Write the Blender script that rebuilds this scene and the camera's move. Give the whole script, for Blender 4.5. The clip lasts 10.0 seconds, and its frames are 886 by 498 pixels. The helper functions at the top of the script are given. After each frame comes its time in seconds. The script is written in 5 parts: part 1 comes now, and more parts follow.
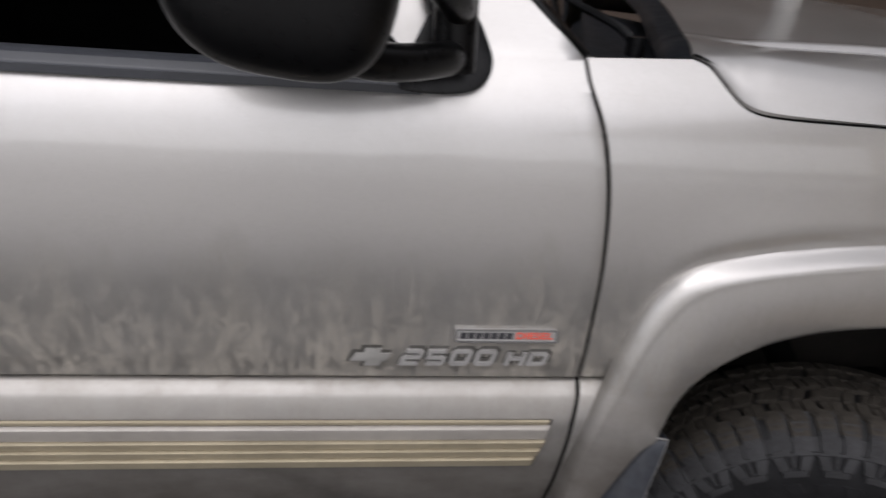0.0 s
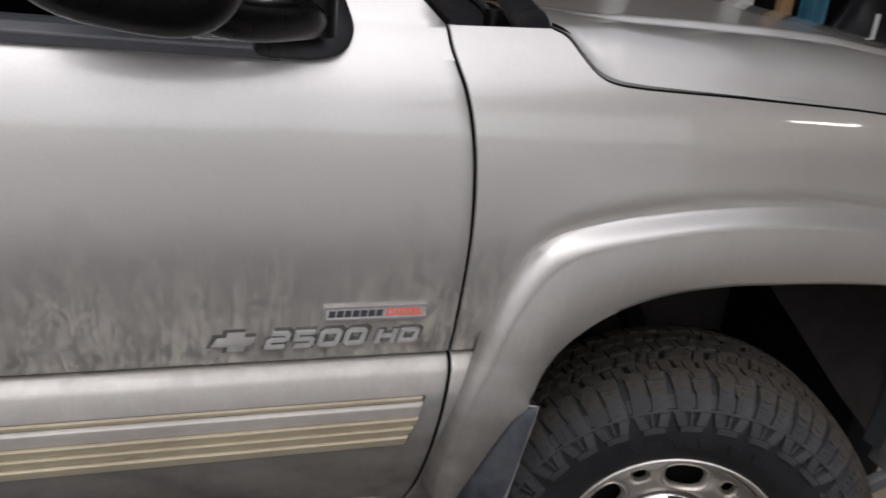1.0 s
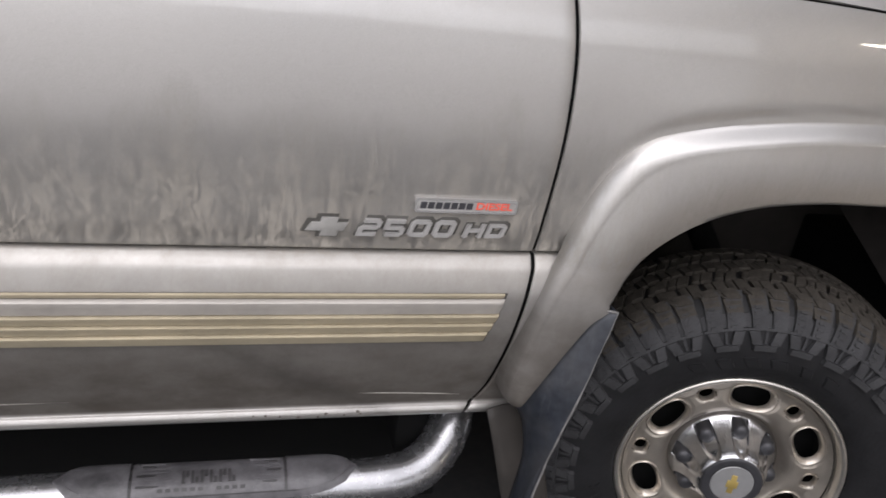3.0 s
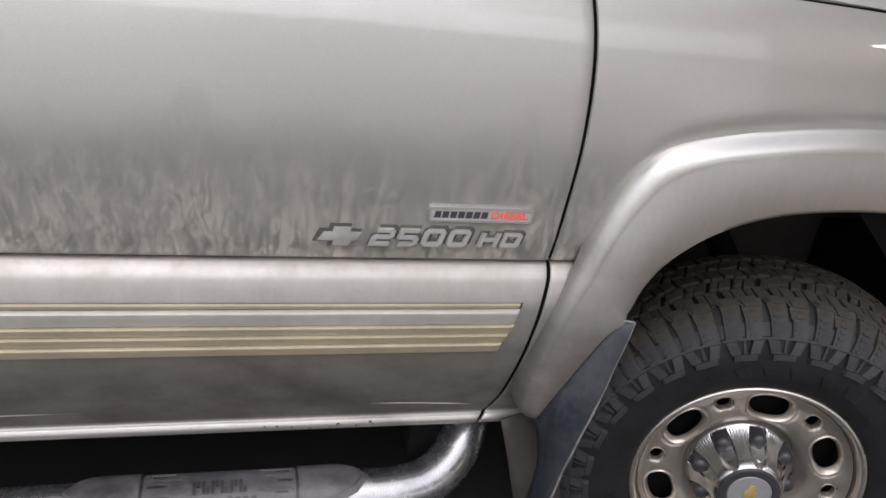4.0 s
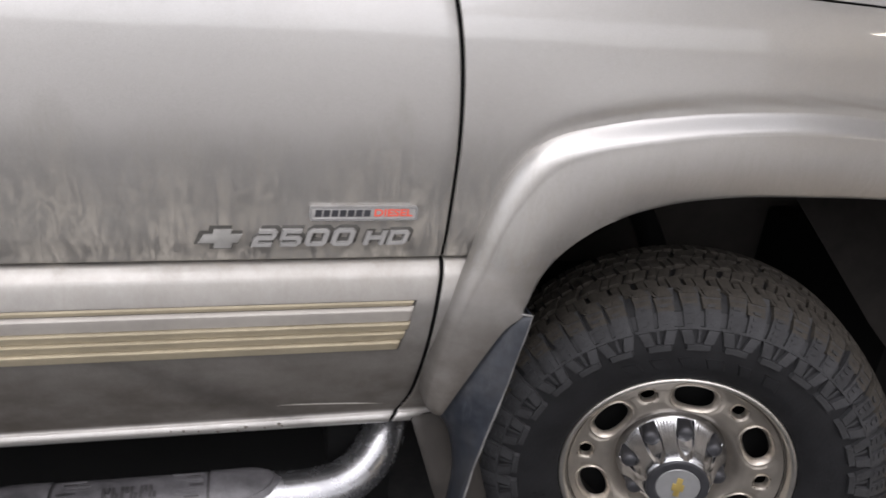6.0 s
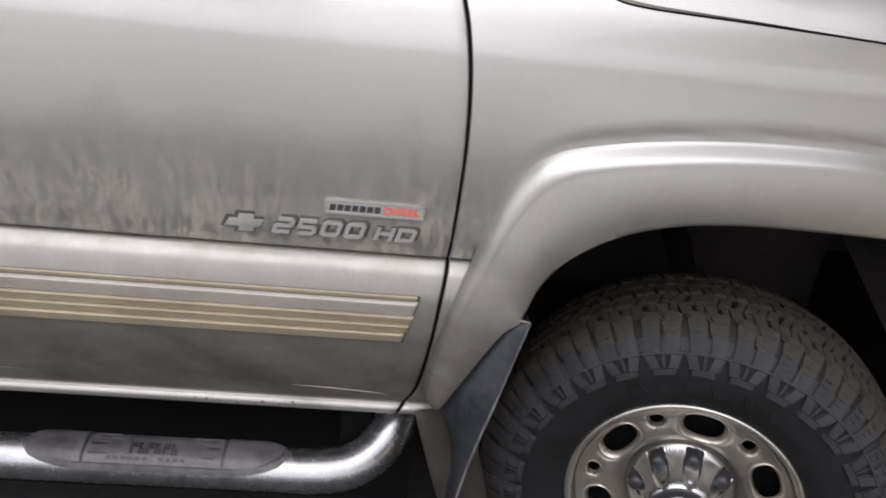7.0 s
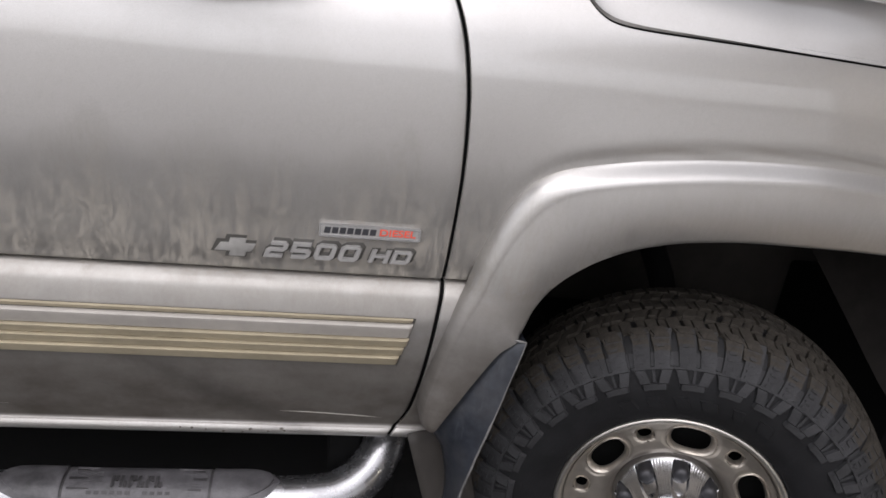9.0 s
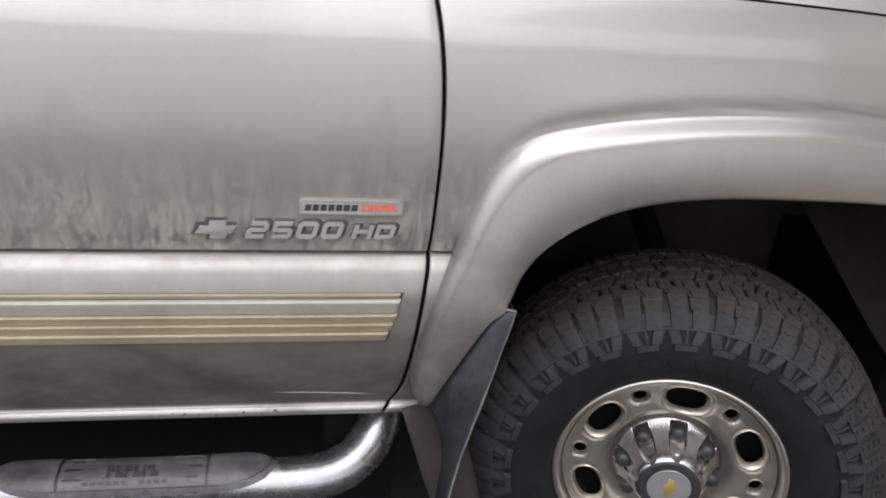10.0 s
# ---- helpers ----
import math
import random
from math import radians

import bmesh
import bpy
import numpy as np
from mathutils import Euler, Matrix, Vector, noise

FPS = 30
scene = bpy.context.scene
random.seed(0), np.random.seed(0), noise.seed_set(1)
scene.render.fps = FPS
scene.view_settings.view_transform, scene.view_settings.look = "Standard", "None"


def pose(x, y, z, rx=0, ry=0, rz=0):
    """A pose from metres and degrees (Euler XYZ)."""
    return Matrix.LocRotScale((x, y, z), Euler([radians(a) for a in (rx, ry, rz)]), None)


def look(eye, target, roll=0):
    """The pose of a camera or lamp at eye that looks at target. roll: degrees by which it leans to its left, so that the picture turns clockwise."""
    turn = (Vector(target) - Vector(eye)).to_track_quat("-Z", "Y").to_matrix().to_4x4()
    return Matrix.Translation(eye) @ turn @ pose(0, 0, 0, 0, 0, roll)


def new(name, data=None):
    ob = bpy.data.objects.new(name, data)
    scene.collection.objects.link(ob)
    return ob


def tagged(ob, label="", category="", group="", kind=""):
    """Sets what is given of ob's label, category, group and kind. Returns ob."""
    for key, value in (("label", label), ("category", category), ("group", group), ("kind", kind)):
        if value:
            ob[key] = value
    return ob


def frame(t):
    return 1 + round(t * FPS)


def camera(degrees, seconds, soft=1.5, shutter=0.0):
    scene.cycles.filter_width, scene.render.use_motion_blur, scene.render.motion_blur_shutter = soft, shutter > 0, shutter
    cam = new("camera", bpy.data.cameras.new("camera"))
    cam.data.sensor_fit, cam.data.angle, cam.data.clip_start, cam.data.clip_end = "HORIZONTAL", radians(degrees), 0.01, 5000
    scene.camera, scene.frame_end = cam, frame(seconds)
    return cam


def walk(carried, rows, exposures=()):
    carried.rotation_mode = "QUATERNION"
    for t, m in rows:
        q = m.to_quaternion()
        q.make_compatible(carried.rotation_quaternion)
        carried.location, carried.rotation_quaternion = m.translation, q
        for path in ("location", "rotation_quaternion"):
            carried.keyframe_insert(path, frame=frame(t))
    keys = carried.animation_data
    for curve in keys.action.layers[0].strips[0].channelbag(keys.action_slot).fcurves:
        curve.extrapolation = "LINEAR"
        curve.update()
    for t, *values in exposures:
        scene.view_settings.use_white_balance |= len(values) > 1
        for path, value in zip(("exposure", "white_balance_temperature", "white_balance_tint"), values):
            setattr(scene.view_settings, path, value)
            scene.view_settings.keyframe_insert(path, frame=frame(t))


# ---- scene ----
cam = camera(58.5, 10.0, soft=1.6, shutter=0.5)
PATH = [
    (0, (-0.8641, -1.0374, 1.4948), (-0.6255, 0.8075, 0.7604), 4.10),
    (0.2, (-0.8604, -1.0470, 1.4746), (-0.5105, 0.7925, 0.7717), 4.55),
    (0.5, (-0.8550, -1.0613, 1.4442), (-0.4377, 0.7770, 0.7761), 4.53),
    (1, (-0.8838, -1.0125, 1.4555), (-0.2728, 0.7509, 0.7364), 6.20),
    (1.5, (-0.8921, -1.0087, 1.4321), (-0.1727, 0.7150, 0.7169), 7.34),
    (2, (-0.8879, -1.0056, 1.4289), (-0.1920, 0.7058, 0.6629), 7.42),
    (2.5, (-0.9268, -1.0123, 1.4003), (-0.3326, 0.7034, 0.5617), 7.42),
    (3, (-0.9599, -1.0272, 1.3801), (-0.4388, 0.7047, 0.5262), 8.33),
    (3.2, (-0.9667, -1.0076, 1.3859), (-0.4607, 0.7223, 0.5190), 8.07),
    (4.3, (-0.9592, -0.9987, 1.3870), (-0.4632, 0.7379, 0.5277), 8.15),
    (4.5, (-0.9476, -1.0050, 1.3872), (-0.4710, 0.7433, 0.5408), 7.66),
    (5, (-0.9434, -1.0073, 1.3891), (-0.4168, 0.7351, 0.5602), 8.21),
    (5.5, (-0.8989, -1.0140, 1.3873), (-0.3819, 0.7149, 0.5250), 6.96),
    (5.7, (-0.8579, -1.0162, 1.3896), (-0.3440, 0.7165, 0.5333), 5.98),
    (6.8, (-0.6010, -1.1571, 1.4059), (-0.4079, 0.6454, 0.5611), 6.32),
    (7, (-0.6212, -1.1564, 1.4019), (-0.4492, 0.6641, 0.5918), 6.67),
    (7.5, (-0.6724, -1.1431, 1.4056), (-0.4914, 0.6859, 0.6170), 7.21),
    (8, (-0.6684, -1.1363, 1.4028), (-0.3728, 0.6772, 0.6150), 7.82),
    (8.5, (-0.6904, -1.1292, 1.4019), (-0.3928, 0.6855, 0.6157), 7.51),
    (9, (-0.7041, -1.1304, 1.4068), (-0.3908, 0.6864, 0.6315), 7.47),
    (9.5, (-0.6966, -1.1320, 1.3998), (-0.4208, 0.6829, 0.6059), 5.84),
    (10, (-0.6848, -1.1205, 1.3972), (-0.3575, 0.6688, 0.5659), 4.70),
]
EXPOSURES = [(0.0, 0.55, 6420, 15), (1.0, 0.63, 6420, 15), (1.5, 0.66, 6420, 15), (2.0, 0.69, 6420, 15), (2.5, 0.86, 6420, 15), (3.0, 0.96, 6420, 15), (4.5, 0.97, 6420, 15), (5.5, 0.96, 6420, 15),
             (7.0, 0.87, 6420, 15), (7.5, 0.74, 6420, 15), (9.0, 0.74, 6420, 15), (9.5, 0.79, 6420, 15), (10.0, 0.98, 6420, 15)]
walk(cam, [(t, look(eye, target, roll)) for t, eye, target, roll in PATH], EXPOSURES)

# ---- light ----
SUN_HIGH, SUN_ROUND = 56.0, 195.0
world = bpy.data.worlds.new("sky")
scene.world = world
world.use_nodes = True
wn = world.node_tree.nodes
wn.clear()
sky = wn.new("ShaderNodeTexSky")
sky.sky_type, sky.sun_disc = "NISHITA", False
sky.sun_elevation, sky.sun_rotation = radians(SUN_HIGH), radians(SUN_ROUND)
sky.air_density, sky.dust_density, sky.ozone_density = 1.0, 2.0, 1.5
pale = wn.new("ShaderNodeHueSaturation")
pale.inputs["Saturation"].default_value = 0.12
back = wn.new("ShaderNodeBackground")
back.inputs["Strength"].default_value = 0.15
out = wn.new("ShaderNodeOutputWorld")
world.node_tree.links.new(sky.outputs[0], pale.inputs["Color"])
world.node_tree.links.new(pale.outputs[0], back.inputs[0])
world.node_tree.links.new(back.outputs[0], out.inputs[0])
sun = new("sun", bpy.data.lights.new("sun", "SUN"))
sun.data.energy, sun.data.angle, sun.data.color = 0.4, radians(80), (1.0, 0.985, 0.97)
sun.matrix_world = look((-1.0, -3.8, 6.6), (0, 0, 0.8))


# ---- materials ----
def shader(name):
    m = bpy.data.materials.new(name)
    m.use_nodes = True
    nt = m.node_tree
    return m, nt, nt.nodes["Principled BSDF"]


def link(nt, a, b):
    nt.links.new(a, b)


def coords(nt, scale=(1, 1, 1), kind="Object"):
    tc, mp = nt.nodes.new("ShaderNodeTexCoord"), nt.nodes.new("ShaderNodeMapping")
    mp.inputs["Scale"].default_value = scale
    link(nt, tc.outputs[kind], mp.inputs[0])
    return mp.outputs[0]


def noisy(nt, vec, scale, detail=4.0, rough=0.55, bend=0.0):
    n = nt.nodes.new("ShaderNodeTexNoise")
    n.inputs["Scale"].default_value, n.inputs["Detail"].default_value, n.inputs["Roughness"].default_value = scale, detail, rough
    n.inputs["Distortion"].default_value = bend
    link(nt, vec, n.inputs["Vector"])
    return n.outputs["Fac"]


def ramp(nt, fac, stops):
    r = nt.nodes.new("ShaderNodeValToRGB")
    el = r.color_ramp.elements
    while len(el) < len(stops):
        el.new(0.5)
    for e, (p, c) in zip(el, stops):
        e.position = p
        e.color = (*c, 1) if isinstance(c, tuple) else (c, c, c, 1)
    link(nt, fac, r.inputs[0])
    return r.outputs[0]


def mix(nt, fac, a, b, kind="MIX"):
    m = nt.nodes.new("ShaderNodeMix")
    m.data_type, m.blend_type = "RGBA", kind
    for sock, v in ((m.inputs[0], fac), (m.inputs[6], a), (m.inputs[7], b)):
        if isinstance(v, (int, float)):
            sock.default_value = v
        elif isinstance(v, tuple):
            sock.default_value = (*v, 1)
        else:
            link(nt, v, sock)
    return m.outputs[2]


def maths(nt, op, a, b=0.0, clamp=False):
    m = nt.nodes.new("ShaderNodeMath")
    m.operation, m.use_clamp = op, clamp
    for sock, v in ((m.inputs[0], a), (m.inputs[1], b)):
        if isinstance(v, (int, float)):
            sock.default_value = v
        else:
            link(nt, v, sock)
    return m.outputs[0]


def bump(nt, p, height, strength, distance=0.002):
    b = nt.nodes.new("ShaderNodeBump")
    b.inputs["Strength"].default_value, b.inputs["Distance"].default_value = strength, distance
    link(nt, height, b.inputs["Height"])
    link(nt, b.outputs[0], p.inputs["Normal"])


def simple(name, colour, rough, metal=0.0, vary=0.25, scale=30.0, relief=0.0, coat=0.0, spec=0.5):
    """A surface whose colour and gloss vary at two scales, with fine relief."""
    m, nt, p = shader(name)
    v = coords(nt)
    big, small = noisy(nt, v, scale * 0.12, 5), noisy(nt, v, scale, 6, 0.65)
    dark = tuple(c * (1 - vary) for c in colour)
    light = tuple(min(1, c * (1 + vary)) for c in colour)
    both = maths(nt, "ADD", maths(nt, "MULTIPLY", big, 0.6), maths(nt, "MULTIPLY", small, 0.4))
    link(nt, ramp(nt, both, [(0.3, dark), (0.7, light)]), p.inputs["Base Color"])
    link(nt, ramp(nt, small, [(0.2, max(0.02, rough - 0.08)), (0.8, min(1, rough + 0.1))]), p.inputs["Roughness"])
    p.inputs["Metallic"].default_value = metal
    p.inputs["Coat Weight"].default_value = coat
    p.inputs["Coat Roughness"].default_value = 0.06
    p.inputs["Specular IOR Level"].default_value = spec
    if relief:
        bump(nt, p, small, relief)
    return m


def paint_material(name, dusty, grime_shade, rise=0.0):
    """Pewter metallic paint under clear coat, with a film of road dust and run marks on the lower doors."""
    m, nt, p = shader(name)
    v = coords(nt)
    flake = noisy(nt, v, 1800, 1)
    base = ramp(nt, flake, [(0.35, (0.45, 0.438, 0.422)), (0.65, (0.57, 0.556, 0.538))])
    film = ramp(nt, noisy(nt, v, 5, 6, 0.6), [(0.35, 0.0), (0.75, 1.0)])
    sep = nt.nodes.new("ShaderNodeSeparateXYZ")
    link(nt, v, sep.inputs[0])
    # splash zone: dust thrown up by the wheels, reaching an uneven height
    edge = maths(nt, "ADD", sep.outputs[2], maths(nt, "MULTIPLY", noisy(nt, coords(nt, (3, 3, 1)), 2.5, 4), 0.22))
    zone = ramp(nt, maths(nt, "SUBTRACT", 1.35, edge), [(0.15, 0.0), (0.38, 1.0)])
    blob = ramp(nt, noisy(nt, coords(nt, (60, 60, 17)), 1.0, 3, 0.55, 0.6), [(0.38, 0.0), (0.63, 1.0)])
    rill = maths(nt, "ABSOLUTE", maths(nt, "SUBTRACT", noisy(nt, coords(nt, (48, 48, 11)), 1.0, 3, 0.5, 1.0), 0.5))
    rill = ramp(nt, rill, [(0.008, 0.0), (0.045, 1.0)])
    # dried water tracks: thin pale outlines that wander downwards
    track = maths(nt, "ABSOLUTE", maths(nt, "SUBTRACT", noisy(nt, coords(nt, (40, 40, 15)), 1.0, 2, 0.5, 1.3), 0.5))
    track = ramp(nt, track, [(0.0, 0.9), (0.03, 0.65), (0.07, 0.0)])
    drip = ramp(nt, noisy(nt, coords(nt, (85, 85, 9)), 1.0, 2, 0.6, 0.3), [(0.42, 0.0), (0.62, 1.0)])
    fine = ramp(nt, noisy(nt, v, 150, 4, 0.6), [(0.3, 0.5), (0.6, 1.0)])
    blot = ramp(nt, noisy(nt, coords(nt, (1, 1, 0.6)), 15, 4, 0.6), [(0.36, 0.3), (0.56, 1.0)])
    marks = maths(nt, "ADD", maths(nt, "MULTIPLY", maths(nt, "MULTIPLY", blob, rill), maths(nt, "MULTIPLY", blot, 0.72)), maths(nt, "MULTIPLY", track, maths(nt, "MULTIPLY", blot, 0.75)))
    marks = maths(nt, "MULTIPLY", maths(nt, "ADD", marks, maths(nt, "MULTIPLY", drip, 0.34)), fine, True)
    above = ramp(nt, sep.outputs[2], [(0.858, 0.12), (0.868, 1.0)])
    marks = maths(nt, "MULTIPLY", marks, above)
    amount = maths(nt, "MULTIPLY", zone, maths(nt, "ADD", maths(nt, "MULTIPLY", marks, 0.86 * dusty), 0.11 * dusty), True)
    speck = ramp(nt, noisy(nt, v, 75, 5, 0.7), [(0.40, 0.0), (0.75, 1.0)])
    film = maths(nt, "ADD", maths(nt, "MULTIPLY", film, 0.10), maths(nt, "MULTIPLY", speck, 0.07))
    ledge = ramp(nt, sep.outputs[2], [(0.795, 0.0), (0.83, 0.26), (0.862, 0.26), (0.865, 0.0)])
    film = maths(nt, "ADD", film, maths(nt, "MULTIPLY", ledge, maths(nt, "ADD", 0.5, maths(nt, "MULTIPLY", blot, 0.5))))
    amount = maths(nt, "ADD", amount, film, True)
    # brown road film on the foot of the panels, patchy; also painted darker downwards as shade
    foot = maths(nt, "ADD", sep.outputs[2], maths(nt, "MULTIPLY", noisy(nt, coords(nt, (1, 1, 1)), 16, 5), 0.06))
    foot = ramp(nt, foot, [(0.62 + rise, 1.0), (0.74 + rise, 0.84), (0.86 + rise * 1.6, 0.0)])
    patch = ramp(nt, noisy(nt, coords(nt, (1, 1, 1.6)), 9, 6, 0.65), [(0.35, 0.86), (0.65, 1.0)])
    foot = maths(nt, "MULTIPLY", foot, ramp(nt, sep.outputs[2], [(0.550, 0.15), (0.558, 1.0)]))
    # a dark smudge running down to the sill
    across = maths(nt, "ADD", maths(nt, "MULTIPLY", maths(nt, "ADD", sep.outputs[0], 0.835), 0.5), maths(nt, "MULTIPLY", maths(nt, "SUBTRACT", sep.outputs[2], 0.618), 0.85))
    along = maths(nt, "SUBTRACT", maths(nt, "MULTIPLY", maths(nt, "ADD", sep.outputs[0], 0.835), 0.85), maths(nt, "MULTIPLY", maths(nt, "SUBTRACT", sep.outputs[2], 0.618), 0.5))
    rag = maths(nt, "MULTIPLY", maths(nt, "SUBTRACT", noisy(nt, v, 28, 5, 0.65), 0.5), 0.05)
    far_off = maths(nt, "ADD", maths(nt, "ABSOLUTE", maths(nt, "ADD", across, rag)), maths(nt, "MULTIPLY", maths(nt, "ABSOLUTE", along), 0.16))
    smudge = ramp(nt, far_off, [(0.0, 0.6), (0.022, 0.35), (0.048, 0.0)])
    foot = maths(nt, "MULTIPLY", maths(nt, "MULTIPLY", foot, patch), 0.95 * grime_shade, True)
    dusted = mix(nt, amount, base, (0.30, 0.270, 0.228))
    dusted = mix(nt, maths(nt, "MULTIPLY", maths(nt, "MULTIPLY", zone, above), 0.60 * dusty), dusted, (0.15, 0.136, 0.115))
    dusted = mix(nt, maths(nt, "MULTIPLY", maths(nt, "MULTIPLY", marks, zone), 0.80 * dusty, True), dusted, (0.365, 0.338, 0.297))
    amount = maths(nt, "MAXIMUM", amount, foot)
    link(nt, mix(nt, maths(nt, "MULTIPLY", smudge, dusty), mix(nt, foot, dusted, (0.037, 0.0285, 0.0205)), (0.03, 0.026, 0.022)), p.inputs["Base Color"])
    link(nt, maths(nt, "SUBTRACT", 0.85, maths(nt, "MULTIPLY", amount, 0.8)), p.inputs["Metallic"])
    link(nt, maths(nt, "ADD", 0.33, maths(nt, "MULTIPLY", amount, 0.5)), p.inputs["Roughness"])
    link(nt, maths(nt, "SUBTRACT", 1.0, maths(nt, "MULTIPLY", amount, 1.4), True), p.inputs["Coat Weight"])
    p.inputs["Coat Roughness"].default_value = 0.035
    bump(nt, p, noisy(nt, v, 420, 2), 0.03, 0.0004)
    return m


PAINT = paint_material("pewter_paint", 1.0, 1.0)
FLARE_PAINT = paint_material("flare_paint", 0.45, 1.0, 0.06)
GOLD = simple("gold_stripe", (0.42, 0.365, 0.262), 0.42, 0.3, 0.18, 60, 0.05)
SILVER = simple("silver_stripe", (0.375, 0.35, 0.318), 0.38, 0.15, 0.15, 60, 0.05)
CHROME = simple("chrome", (0.72, 0.72, 0.72), 0.14, 1.0, 0.12, 40, 0.03)
STEP_METAL = simple("weathered_chrome", (0.34, 0.34, 0.35), 0.25, 0.9, 0.38, 40, 0.12)
CROSS = simple("dull_emblem", (0.31, 0.302, 0.285), 0.40, 0.3, 0.2, 120, 0.03)
EMBLEM = simple("satin_emblem", (0.35, 0.342, 0.33), 0.38, 0.3, 0.15, 120, 0.03)
MIRROR_BLACK = simple("black_plastic", (0.003, 0.003, 0.0034), 0.30, 0.0, 0.3, 90, 0.12, 0.0, 0.25)
TRIM_GREY = simple("grey_belt_rubber", (0.045, 0.048, 0.055), 0.35, 0.0, 0.2, 80, 0.08)
SEAM = simple("seam_rubber", (0.003, 0.003, 0.003), 0.9, 0.0, 0.2, 40, 0.0, 0.0, 0.1)
RUBBER = simple("tyre_rubber", (0.0085, 0.0085, 0.0094), 0.65, 0.0, 0.6, 140, 0.5, 0.0, 0.3)
LUG = simple("dusty_lug_rubber", (0.026, 0.026, 0.0275), 0.65, 0.0, 0.75, 150, 0.9, 0.0, 0.35)
TREAD = simple("dusty_tread_rubber", (0.041, 0.036, 0.030), 0.85, 0.0, 0.8, 130, 1.0, 0.0, 0.2)
ALLOY = simple("alloy", (0.45, 0.408, 0.355), 0.36, 0.85, 0.2, 40, 0.08)
ALLOY_EDGE = simple("polished_alloy", (0.62, 0.59, 0.54), 0.34, 0.95, 0.15, 50, 0.05)
CAP_METAL = simple("chrome_cap", (0.52, 0.52, 0.53), 0.20, 1.0, 0.15, 40, 0.04)
CAP_DARK = simple("cap_recess", (0.040, 0.040, 0.044), 0.38, 0.3, 0.3, 60, 0.08)
CAP_GREY = simple("cap_centre_grey", (0.22, 0.22, 0.22), 0.4, 0.2, 0.15, 60, 0.03)
LOGO_GOLD = simple("logo_gold", (0.42, 0.31, 0.10), 0.4, 0.5, 0.2, 80)
RED = simple("red_letters", (0.75, 0.10, 0.06), 0.45, 0.0, 0.12, 80)
RECESS = simple("recess_paint", (0.042, 0.039, 0.034), 0.5, 0.0, 0.3, 80)
EMBLEM_BACK = simple("emblem_backing", (0.072, 0.068, 0.061), 0.45, 0.2, 0.35, 90)
INK = simple("dark_letters", (0.03, 0.03, 0.035), 0.5, 0.0, 0.2, 80)
LINER = simple("wheel_well_plastic", (0.023, 0.0205, 0.0185), 0.9, 0.0, 0.6, 18, 0.3, 0.0, 0.15)
# near-black base carries the deep shade under the truck and in the cab
UNDER = simple("underbody_shade_black", (0.004, 0.004, 0.004), 0.9, 0.0, 0.5, 18, 0.3, 0.0, 0.15)
PAD = simple("step_pad_rubber", (0.075, 0.072, 0.076), 0.42, 0.0, 0.85, 55, 0.7)
PAD_DARK = simple("step_pad_dark_rubber", (0.034, 0.032, 0.033), 0.5, 0.0, 0.7, 90, 0.6)
COWL = simple("cowl_plastic", (0.006, 0.008, 0.0105), 0.4, 0.0, 0.3, 60, 0.15, 0.0, 0.2)
WHITE = simple("white_post_paint", (0.78, 0.77, 0.74), 0.5, 0.0, 0.06, 8, 0.05)
BROWN = simple("brown_wall_boards", (0.12, 0.085, 0.065), 0.6, 0.0, 0.3, 9, 0.1)
TAN = simple("tan_wall", (0.34, 0.28, 0.20), 0.8, 0.0, 0.15, 6, 0.1)
BLUE = simple("blue_tarp", (0.02, 0.13, 0.20), 0.5, 0.0, 0.3, 20, 0.2)
WOOD = simple("raw_wood", (0.30, 0.19, 0.09), 0.65, 0.0, 0.25, 25, 0.1)
BAG_AND_UNLIT = simple("black_sheeting_and_unlit_wall", (0.012, 0.013, 0.015), 0.35, 0.0, 0.4, 15, 0.3)
CEIL = simple("ceiling_board", (0.42, 0.40, 0.37), 0.8, 0.0, 0.1, 8, 0.05)


def glass_material():
    m, nt, p = shader("tinted_glass")
    p.inputs["Base Color"].default_value = (0.06, 0.075, 0.075, 1)
    p.inputs["Roughness"].default_value = 0.02
    p.inputs["Transmission Weight"].default_value = 1.0
    p.inputs["IOR"].default_value = 1.45
    return m


def flap_material():
    """Blue-black moulded plastic, scuffed and filmed with dried road dust in patches."""
    m, nt, p = shader("splash_guard_plastic")
    v = coords(nt)
    film = ramp(nt, noisy(nt, coords(nt, (1, 1, 0.6)), 11, 6, 0.65, 0.4), [(0.46, 0.0), (0.80, 0.42)])
    scuff = ramp(nt, noisy(nt, coords(nt, (90, 90, 14)), 1.0, 4, 0.6), [(0.60, 0.0), (0.76, 0.35)])
    clean = ramp(nt, noisy(nt, v, 60, 5), [(0.3, (0.012, 0.0145, 0.020)), (0.7, (0.026, 0.030, 0.038))])
    dusted = mix(nt, film, clean, (0.085, 0.079, 0.074))
    link(nt, mix(nt, scuff, dusted, (0.075, 0.077, 0.082)), p.inputs["Base Color"])
    link(nt, maths(nt, "ADD", 0.34, maths(nt, "MULTIPLY", film, 0.4)), p.inputs["Roughness"])
    bump(nt, p, noisy(nt, v, 45, 5, 0.65), 0.25, 0.003)
    return m


